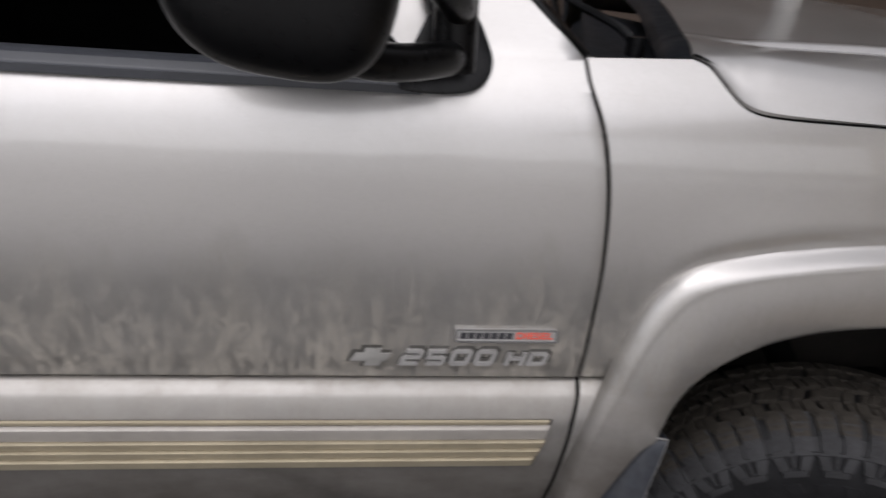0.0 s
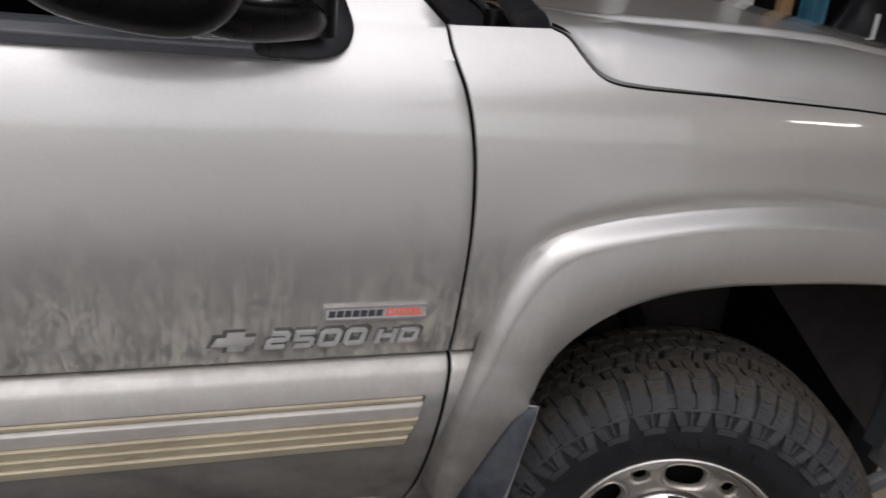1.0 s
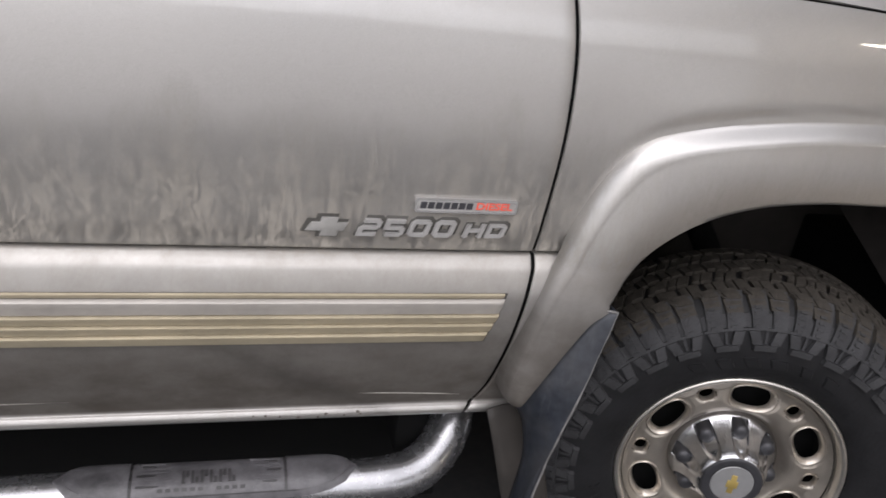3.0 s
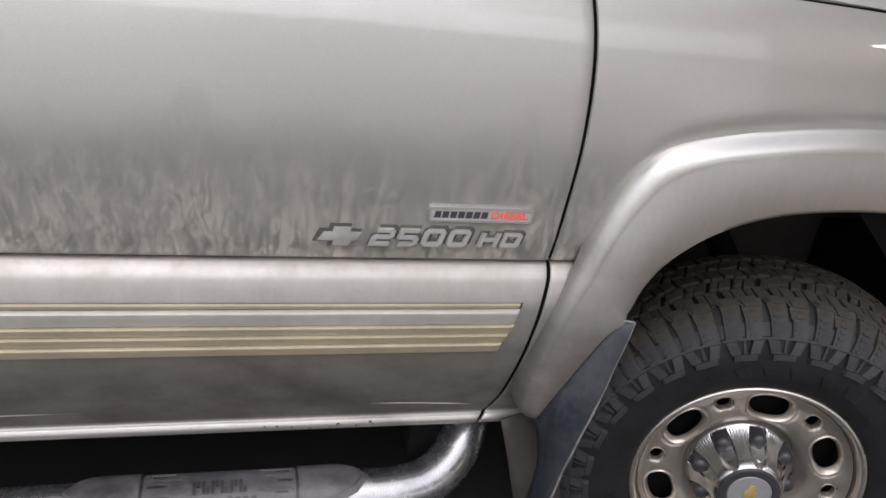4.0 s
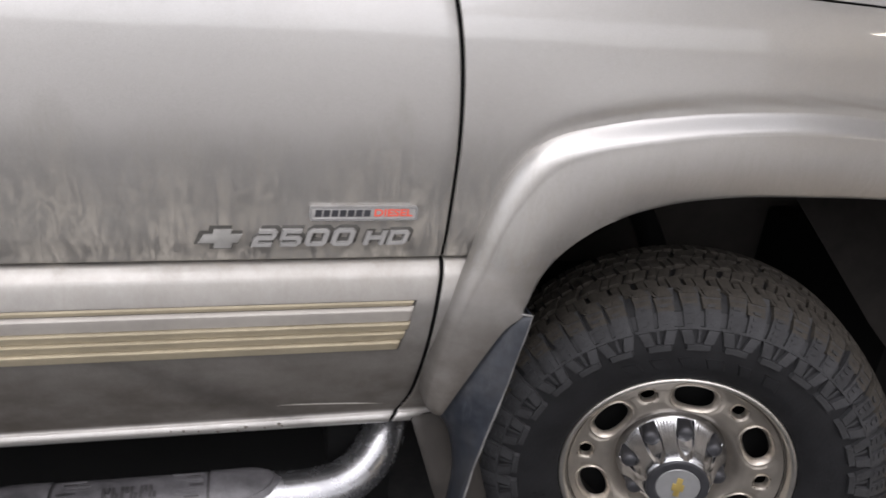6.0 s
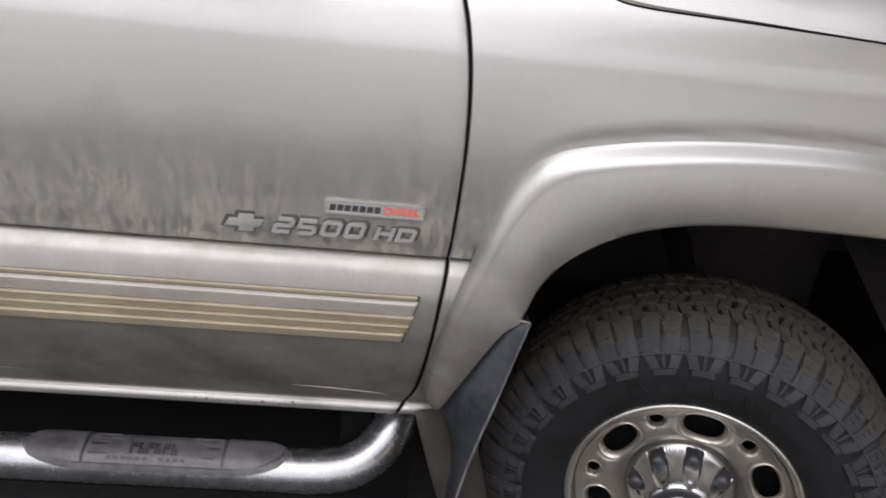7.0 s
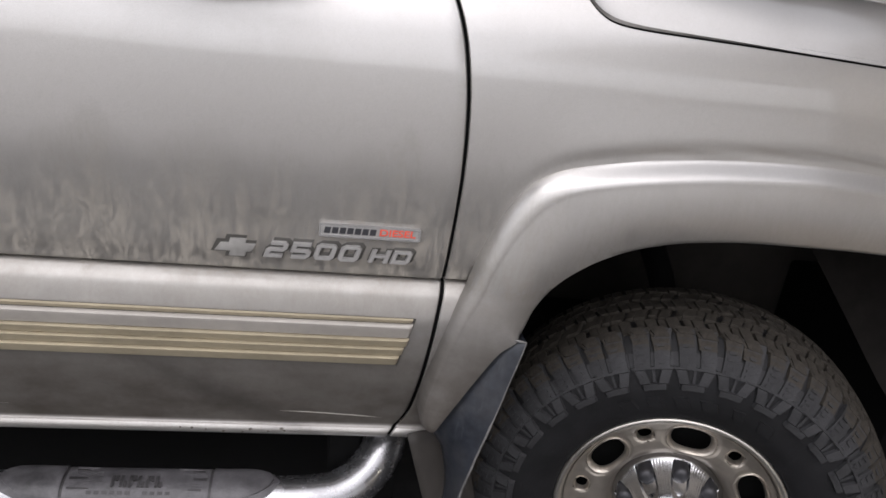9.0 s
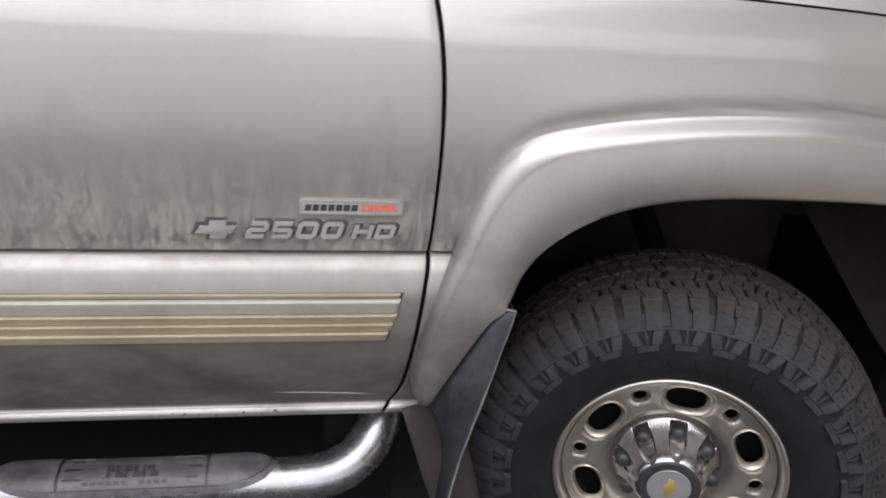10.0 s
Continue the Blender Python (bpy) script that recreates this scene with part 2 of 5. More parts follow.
def floor_material():
    m, nt, p = shader("sandy_concrete")
    v = coords(nt)
    a, b, c = noisy(nt, v, 1.6, 6, 0.6), noisy(nt, v, 24, 6, 0.6), noisy(nt, v, 160, 3)
    col = ramp(nt, maths(nt, "ADD", maths(nt, "MULTIPLY", a, 0.6), maths(nt, "MULTIPLY", b, 0.4)), [(0.3, (0.20, 0.16, 0.112)), (0.5, (0.27, 0.222, 0.162)), (0.72, (0.33, 0.28, 0.21))])
    spots = ramp(nt, noisy(nt, v, 38, 2), [(0.68, 0.0), (0.74, 1.0)])
    link(nt, mix(nt, maths(nt, "MULTIPLY", spots, 0.7), col, (0.10, 0.08, 0.06)), p.inputs["Base Color"])
    p.inputs["Roughness"].default_value = 0.9
    bump(nt, p, maths(nt, "ADD", b, maths(nt, "MULTIPLY", c, 0.4)), 0.35, 0.004)
    return m


def ground_material():
    """Unseen ground: shade painted in dark beside the truck, pale further off to brighten reflections."""
    m, nt, p = shader("ground_shade_and_pale")
    v = coords(nt)
    sep = nt.nodes.new("ShaderNodeSeparateXYZ")
    link(nt, v, sep.inputs[0])
    a, b = noisy(nt, v, 0.9, 6, 0.65), noisy(nt, v, 30, 6, 0.65)
    far = maths(nt, "ADD", maths(nt, "MULTIPLY", sep.outputs[1], -1.0), maths(nt, "MULTIPLY", a, 1.2))
    far = ramp(nt, maths(nt, "MULTIPLY", far, 0.2), [(0.36, 0.0), (0.78, 1.0)])
    dark = ramp(nt, b, [(0.3, (0.009, 0.009, 0.0095)), (0.7, (0.020, 0.0195, 0.019))])
    pale = ramp(nt, b, [(0.3, (0.42, 0.41, 0.39)), (0.7, (0.58, 0.565, 0.54))])
    link(nt, mix(nt, far, dark, pale), p.inputs["Base Color"])
    p.inputs["Roughness"].default_value = 0.88
    bump(nt, p, b, 0.4, 0.004)
    return m


def lamp_material():
    m, nt, p = shader("lit_tube")
    p.inputs["Base Color"].default_value = (0.9, 0.9, 0.85, 1)
    p.inputs["Emission Color"].default_value = (1.0, 0.93, 0.78, 1)
    p.inputs["Emission Strength"].default_value = 30.0
    return m


GLASS, FLOOR, LIT, GROUND, FLAP = glass_material(), floor_material(), lamp_material(), ground_material(), flap_material()


# ---- building helpers ----
def part(name, bm, material, parent=None, label="", smooth=True, angle=40):
    """Links a bmesh as one mesh object under a thing or a part."""
    me = bpy.data.meshes.new(name)
    bmesh.ops.recalc_face_normals(bm, faces=bm.faces)
    for f in bm.faces:
        f.smooth = smooth
    for e in bm.edges:
        if len(e.link_faces) == 2 and e.calc_face_angle(0) > radians(angle):
            e.smooth = False
    bm.to_mesh(me)
    bm.free()
    for m in material if isinstance(material, (list, tuple)) else [material]:
        me.materials.append(m)
    ob = new(name, me)
    if parent:
        ob.parent = parent
    if label:
        ob["label"] = label
    return ob


def empty(name, m=None, parent=None):
    ob = new(name)
    ob.empty_display_size = 0.1
    if m is not None:
        ob.matrix_world = m
    if parent:
        ob.parent = parent
    return ob


def solid(ob, thickness, offset=-1.0):
    s = ob.modifiers.new("thickness", "SOLIDIFY")
    s.thickness, s.offset = thickness, offset
    return ob


def grid(points, wrap_u=False, wrap_v=False, bm=None):
    """A sheet of quads from rows of points."""
    bm = bm or bmesh.new()
    vs = [[bm.verts.new(p) for p in row] for row in points]
    nu, nv = len(vs), len(vs[0])
    for i in range(nu if wrap_u else nu - 1):
        for j in range(nv if wrap_v else nv - 1):
            q = [vs[i][j], vs[(i + 1) % nu][j], vs[(i + 1) % nu][(j + 1) % nv], vs[i][(j + 1) % nv]]
            bm.faces.new(q)
    return bm


def box(x0, x1, y0, y1, z0, z1, bevel=0.0, bm=None, segments=2):
    bm = bm or bmesh.new()
    r = bmesh.ops.create_cube(bm, size=1)
    bmesh.ops.scale(bm, vec=(x1 - x0, y1 - y0, z1 - z0), verts=r["verts"])
    bmesh.ops.translate(bm, vec=((x0 + x1) / 2, (y0 + y1) / 2, (z0 + z1) / 2), verts=r["verts"])
    if bevel:
        es = list({e for v in r["verts"] for e in v.link_edges})
        bmesh.ops.bevel(bm, geom=es, offset=bevel, segments=segments, affect="EDGES", profile=0.5)
    return bm


def spline(ctrl, n):
    """A smooth line of n points through the given ones."""
    c = np.array(ctrl, float)
    c = np.vstack([2 * c[0] - c[1], c, 2 * c[-1] - c[-2]])
    out_ = []
    for s in np.linspace(0, len(ctrl) - 1, n):
        k = min(int(s), len(ctrl) - 2)
        t = s - k
        a, b, d, e = c[k], c[k + 1], c[k + 2], c[k + 3]
        out_.append(0.5 * (2 * b + (d - a) * t + (2 * a - 5 * b + 4 * d - e) * t * t + (3 * b - a - 3 * d + e) * t**3))
    return np.array(out_)


def tube(path, radius, sides=20, closed_ends=True):
    """A round bar along a path; radius may change along it."""
    path = [Vector(p) for p in path]
    bm = bmesh.new()
    rings, up = [], Vector((0, 0, 1))
    for i, p in enumerate(path):
        d = (path[min(i + 1, len(path) - 1)] - path[max(i - 1, 0)]).normalized()
        side = d.cross(up)
        if side.length < 0.05:
            side = d.cross(Vector((0, 1, 0)))
        side.normalize()
        top = side.cross(d).normalized()
        r = radius[i] if isinstance(radius, (list, tuple)) else radius
        rings.append([p + r * (math.cos(a) * side + math.sin(a) * top) for a in np.linspace(0, 2 * math.pi, sides, endpoint=False)])
    grid(rings, wrap_v=True, bm=bm)
    if closed_ends:
        bm.verts.ensure_lookup_table()
        n = len(bm.verts)
        bm.faces.new([bm.verts[k] for k in range(sides)])
        bm.faces.new([bm.verts[n - 1 - k] for k in range(sides)])
    return bm


def lathe(profile, segments=96, bm=None):
    """Turns a profile of (radius, depth) round the local y axis."""
    rows = [[(r * math.cos(a), y, r * math.sin(a)) for a in np.linspace(0, 2 * math.pi, segments, endpoint=False)] for r, y in profile]
    return grid(rows, wrap_v=True, bm=bm)


def plate(outline, y0, y1, bevel=0.0, bm=None):
    """A flat shape in x and z, from the depth y0 (face) to y1 (back)."""
    bm = bm or bmesh.new()
    vs = [bm.verts.new((x, y0, z)) for x, z in outline]
    f = bm.faces.new(vs)
    ext = bmesh.ops.extrude_face_region(bm, geom=[f])
    moved = [g for g in ext["geom"] if isinstance(g, bmesh.types.BMVert)]
    bmesh.ops.translate(bm, vec=(0, y1 - y0, 0), verts=moved)
    if bevel:
        es = [e for e in bm.edges if all(abs(v.co.y - y0) < 1e-6 for v in e.verts)]
        bmesh.ops.bevel(bm, geom=es, offset=bevel, segments=2, affect="EDGES", profile=0.5)
    return bm


def lettering(text, height, width, depth, shear=0.0, swell=0.0):
    """Built-in lettering as a mesh of the given size, standing in x and z, with its face towards -y."""
    cu = bpy.data.curves.new("lettering", "FONT")
    cu.body, cu.size, cu.extrude, cu.shear, cu.offset = text, 1.0, 0.05, shear, swell
    cu.resolution_u = 4
    ob = new("lettering", cu)
    me = bpy.data.meshes.new_from_object(ob.evaluated_get(bpy.context.evaluated_depsgraph_get()))
    bpy.data.objects.remove(ob)
    bpy.data.curves.remove(cu)
    bm = bmesh.new()
    bm.from_mesh(me)
    bpy.data.meshes.remove(me)
    xs, zs = [v.co.x for v in bm.verts], [v.co.y for v in bm.verts]
    x0, x1, z0, z1 = min(xs), max(xs), min(zs), max(zs)
    for v in bm.verts:
        v.co = ((v.co.x - x0) / (x1 - x0) * width, -(v.co.z + 0.05) / 0.1 * depth, (v.co.y - z0) / (z1 - z0) * height)
    return bm


def letters(name, bm, material, parent, label=""):
    """One part for each loose piece of a lettering mesh."""
    left = set(bm.verts)
    while left:
        todo, piece = [left.pop()], set()
        while todo:
            v = todo.pop()
            piece.add(v)
            for e in v.link_edges:
                w = e.other_vert(v)
                if w in left:
                    left.discard(w)
                    todo.append(w)
        one, at = bmesh.new(), {}
        for v in piece:
            at[v] = one.verts.new(v.co)
        for f in {f for v in piece for f in v.link_faces}:
            one.faces.new([at[v] for v in f.verts])
        part(name, one, material, parent, label, smooth=False)
    bm.free()


# ---- the truck's side: one section and the lines cut into it ----
SECTION = [(0.085, 0.5265), (0.058, 0.5265), (0.0455, 0.530), (0.0405, 0.5355), (0.0395, 0.5425), (0.0425, 0.549), (0.047, 0.5535), (0.0435, 0.568), (0.034, 0.595),
           (0.015, 0.65), (-0.002, 0.71), (-0.011, 0.76), (-0.0142, 0.795), (-0.0120, 0.820), (-0.0080, 0.840), (-0.0030, 0.8490), (0.004, 0.8565), (0.0115, 0.8615), (0.026, 0.8635),
           (0.029, 0.8650), (0.026, 0.8665), (0.0115, 0.8680), (0.0085, 0.8700), (0.0070, 0.882), (0.0035, 0.905), (-0.0005, 0.95), (-0.006, 1.00), (-0.0105, 1.05), (-0.012, 1.10), (-0.011, 1.15),
           (-0.0075, 1.20), (0.000, 1.245), (0.0075, 1.275), (0.0175, 1.30), (0.031, 1.326), (0.047, 1.350), (0.060, 1.366)]
_sec = spline(SECTION, 260)


def side_y(z):
    return float(np.interp(z, _sec[10:, 1], _sec[10:, 0]))


SEAM_LINE = [(0.52, -0.560), (0.54, -0.556), (0.55, -0.550), (0.57, -0.538), (0.60, -0.528), (0.65, -0.521), (0.70, -0.516), (0.76, -0.511), (0.80, -0.508), (0.86, -0.502),
             (0.92, -0.498), (1.02, -0.4955), (1.10, -0.497), (1.17, -0.502), (1.23, -0.511), (1.27, -0.521), (1.30, -0.532), (1.325, -0.541), (1.36, -0.546)]
_seam = spline(SEAM_LINE, 160)


def seam_x(z):
    return float(np.interp(z, _seam[:, 0], _seam[:, 1]))


DOOR_BACK = -1.78
BELT = 1.312

truck = empty("pickup_truck")
tagged(truck, "dusty pewter metallic pickup truck with gold side stripes, parked on concrete", "pickup truck")


def build_door():
    rows = []
    for y, z in [p for p in _sec if p[1] <= BELT]:
        xr = seam_x(z) - 0.0021
        us = np.linspace(0, 1, 60) ** 0.8
        row = [(DOOR_BACK, y + 0.03, z)] + [(DOOR_BACK + u * (xr - 0.003 - DOOR_BACK), y, z) for u in us]
        row += [(xr - 0.0012, y + 0.0006, z), (xr, y + 0.003, z), (xr, y + 0.022, z)]
        rows.append(row)
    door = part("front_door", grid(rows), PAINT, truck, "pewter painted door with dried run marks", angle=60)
    return door


door = build_door()
# thin pale strips draw the highlight along the crease above the sill
for xa, xb, za, zb in ((-1.76, -1.19, 0.582, 0.584), (-0.750, -0.573, 0.585, 0.574)):
    rows = []
    for u in np.linspace(0, 1, 12):
        x, z = xa + (xb - xa) * u, za + (zb - za) * u ** 1.6
        thin = min(1.0, 6 * (1 - u) + 0.05, 6 * u + (0.05 if xa > -1 else 1.0))
        rows.append([(x, side_y(z) - 0.0004, z - 0.0010 * thin), (x, side_y(z) - 0.0011 * thin, z), (x, side_y(z + 0.001) - 0.0004, z + 0.0014 * thin)])
    part("crease_highlight", grid(rows), SILVER, door, "pale strip for the crease's highlight above the door's foot")

# chips along the door's lower lip
_rnd = random.Random(21)
CHIP = simple("chipped_paint", (0.13, 0.115, 0.10), 0.8, 0.0, 0.5, 120)
for _ in range(9):
    cx, cz, size = _rnd.uniform(-0.93, -0.74), _rnd.uniform(0.537, 0.546), _rnd.uniform(0.0014, 0.0030)
    edge_ = [(cx + size * _rnd.uniform(0.7, 1.5) * math.cos(a), cz + size * _rnd.uniform(0.5, 0.9) * math.sin(a)) for a in np.linspace(0, 2 * math.pi, 9, endpoint=False)]
    part("paint_chip", plate(edge_, 0.0386, 0.0420), CHIP, door, "dark chip in the paint", smooth=False)


def coons(bottom, top, left, right):
    """A patch of (x, z) between four lines."""
    nu, nv = len(bottom), len(left)
    g = np.zeros((nu, nv, 2))
    for i in range(nu):
        for j in range(nv):
            u, v = i / (nu - 1), j / (nv - 1)
            g[i, j] = ((1 - v) * bottom[i] + v * top[i] + (1 - u) * left[j] + u * right[j]
                       - ((1 - u) * (1 - v) * bottom[0] + u * (1 - v) * bottom[-1] + (1 - u) * v * top[0] + u * v * top[-1]))
    return g


ARCH_OUT = [(-0.490, 0.587), (-0.506, 0.594), (-0.516, 0.616), (-0.5165, 0.655), (-0.507, 0.712), (-0.492, 0.780), (-0.477, 0.834), (-0.463, 0.875), (-0.447, 0.928), (-0.425, 0.985), (-0.4, 1.03), (-0.372, 1.057), (-0.33, 1.076),
            (-0.25, 1.092), (-0.14, 1.106), (0.0, 1.113), (0.12, 1.111), (0.24, 1.1), (0.35, 1.082), (0.45, 1.045), (0.525, 0.975), (0.565, 0.885), (0.583, 0.81), (0.588, 0.76), (0.589, 0.725)]
ARCH_IN = [(-0.486, 0.588), (-0.492, 0.596), (-0.490, 0.606), (-0.477, 0.632), (-0.456, 0.671), (-0.430, 0.718), (-0.402, 0.764), (-0.373, 0.791), (-0.3548, 0.844), (-0.3263, 0.8875), (-0.2831, 0.9229), (-0.2406, 0.9456), (-0.1958, 0.9613),
           (-0.1365, 0.9738), (-0.0671, 0.9802), (-0.0078, 0.9821), (0.0913, 0.9811), (0.1904, 0.9787), (0.2895, 0.9722), (0.3648, 0.9599), (0.446, 0.925), (0.492, 0.874), (0.514, 0.814), (0.524, 0.76), (0.524, 0.725)]
_out, _in = spline(ARCH_OUT, 140), spline(ARCH_IN, 140)
HOOD_LINE = [(-0.388, 1.357), (-0.365, 1.347), (-0.343, 1.322), (-0.322, 1.302), (-0.296, 1.290), (-0.25, 1.2845), (-0.17, 1.2815), (-0.09, 1.279), (0.07, 1.2725), (0.20, 1.2655), (0.45, 1.245), (0.82, 1.19)]


def front_taper(x):
    """The fender draws in towards the nose."""
    return 0.10 * max(0.0, (x - 0.25) / 0.6) ** 2


def dip(x, z):
    """A shallow hollow along the top of the wheel arch."""
    k = np.argmin((_out[:, 0] - x) ** 2 + (_out[:, 1] - z) ** 2)
    d = math.hypot(_out[k, 0] - x, _out[k, 1] - z)
    fade = min(1.0, max(0.0, (x + 0.42) / 0.14))
    return 0.0042 * math.exp(-((d - 0.006) / 0.016) ** 2) * fade


def bulge(x, z):
    """The fender swells out above the wheel arch."""
    a, b = min(1.0, max(0.0, (x + 0.46) / 0.22)), min(1.0, max(0.0, (1.185 - z) / 0.13))
    return -0.006 * a * a * (3 - 2 * a) * b * b * (3 - 2 * b)


def build_fender():
    n = 90
    z_start = 0.90
    low = [(seam_x(z_start) + 0.0022, z_start), (-0.478, z_start + 0.002)] + [(x + 0.012, z - 0.014) for x, z in ARCH_OUT[8:19]] + [(0.47, 1.05), (0.62, 1.0), (0.82, 0.96)]
    bottom = spline(low, n)
    x_top = seam_x(1.352) + 0.0022
    top_a = [(x_top + (-0.388 - x_top) * k / 14, 1.352 + 0.005 * k / 14) for k in range(14)]
    top = np.array(top_a + [tuple(p) for p in spline(HOOD_LINE, n - 14)])
    left = np.array([(seam_x(z) + 0.0026, z) for z in np.linspace(z_start, 1.352, 50)])
    left[0], left[-1] = bottom[0], top[0]
    right = np.linspace(bottom[-1], top[-1], 50)
    g = coons(bottom, top, left, right)
    rows = []
    for i in range(n):
        row = [(x, side_y(z) + dip(x, z) + bulge(x, z) + front_taper(x), z) for x, z in g[i]]
        x, y, z = row[-1]
        row += [(x, y + 0.0015, z + 0.0002), (x, y + 0.025, z - 0.008)]
        rows.append(row)
    first = [(x, y + 0.0025, z) for x, y, z in rows[0]]
    deep = [(x + 0.016, y + 0.022, z) for x, y, z in rows[0]]
    rows[0] = [(x + 0.0015, y, z) for x, y, z in rows[0]]
    fender = part("front_fender", grid([deep, first] + rows), PAINT, truck, "pewter painted front fender", angle=28)
    # the strip between the door seam and the wheel arch
    rows = []
    for y, z in [p for p in _sec if p[1] <= 0.935]:
        xl = seam_x(z) + (0.0042 if z < 0.862 else 0.0026)
        xr = float(np.interp(z, _out[:50, 1], _out[:50, 0])) + 0.022
        if xr < xl + 0.02:
            xr = xl + 0.02
        y += 0.0006
        rows.append([(xl + 0.016, y + 0.022, z), (xl, y + 0.003, z), (xl + 0.0012, y + 0.0006, z)] + [(xl + 0.003 + u * (xr - xl - 0.003), y, z) for u in np.linspace(0, 1, 10)])
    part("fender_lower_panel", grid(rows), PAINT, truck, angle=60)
    return fender


fender = build_fender()
rows = [[(seam_x(z) + dx, y + dd, z) for dx, dd in ((-0.012, 0.020), (-0.004, 0.0065), (0.004, 0.0065), (0.012, 0.020))] for y, z in _sec if z < 1.352]
part("door_seal", grid(rows), SEAM, truck, "black rubber door seal")


def arch_edge_y(x):
    """Depth of the opening's edge: it leans in over the wheel."""
    return float(np.interp(x, [-0.37, -0.25, 0.35, 0.45], [-0.045, -0.030, -0.030, -0.030]))


def build_flare():
    """The wheel arch lip: a full rounded shoulder that rolls over into a plain face and a thin inner edge."""
    ws = [0.24 * (k / 20) ** 1.4 for k in range(21)] + [0.24 + 0.76 * k / 16 for k in range(1, 17)]
    rows, inner = [], []
    for (xo, zo), (xi, zi) in zip(_out, _in):
        # the flare bridges the groove above the lower door
        own = float(np.interp(zo, [0.84, 0.90], [side_y(0.84), side_y(0.90)])) if 0.84 < zo < 0.90 else side_y(zo)
        base = own + front_taper(xo) + dip(xo, zo) + bulge(xo, zo)
        k = min(1.0, max(0.0, (zo - 0.580) / 0.050)) if xo < 0 else 1.0
        face = 0.012 + (-0.047 - 0.012) * math.sqrt(k * (2 - k))
        edge = -0.033 if zi > 0.79 else face * 0.92
        soft = min(1.0, max(0.0, (zo - 1.05) / 0.05))
        reach = 0.22 + 0.02 * soft
        row = []
        for w in ws:
            u = min(1.0, w / reach)
            firm = (1 - (1 - u) ** 2) ** 0.52
            eased = (u * u * (3 - 2 * u)) * (1 - u) + (1 - (1 - u) ** 2.2) * u
            h = firm + (eased - firm) * soft
            x, z = xo + (xi - xo) * w, zo + (zi - zo) * w
            v = max(0.0, (w - reach) / (1 - reach))
            crest = face + (0.26 - 0.08 * soft) * (base - face) * (1 - v) ** 2 + (edge - face) * v ** 3
            y = base + (crest + front_taper(x) * 0.8 - base) * h
            row.append((x, y + 1.2 * max(0.0, x - 0.30) ** 2, z))
        x, y, z = row[-1]
        row += [(xi, y + 0.003, zi - 0.0004), (xi, y + 0.009, zi)]
        inner.append([(xi, y + 0.0085, zi), (xi, y + 0.03, zi), (xi, y + 0.12, zi + 0.004)])
        rows.append(row)
    first = [(x, y + 0.03, z - 0.002) for x, y, z in rows[0]]
    last = [(x, y + 0.03, z - 0.004) for x, y, z in rows[-1]]
    part("flare_return", grid(inner), LINER, truck, "dark inner return of the wheel arch")
    return part("wheel_arch_flare", grid([first] + rows + [last]), FLARE_PAINT, truck, "pewter wheel arch flare with a rounded lip", angle=65)


flare = build_flare()


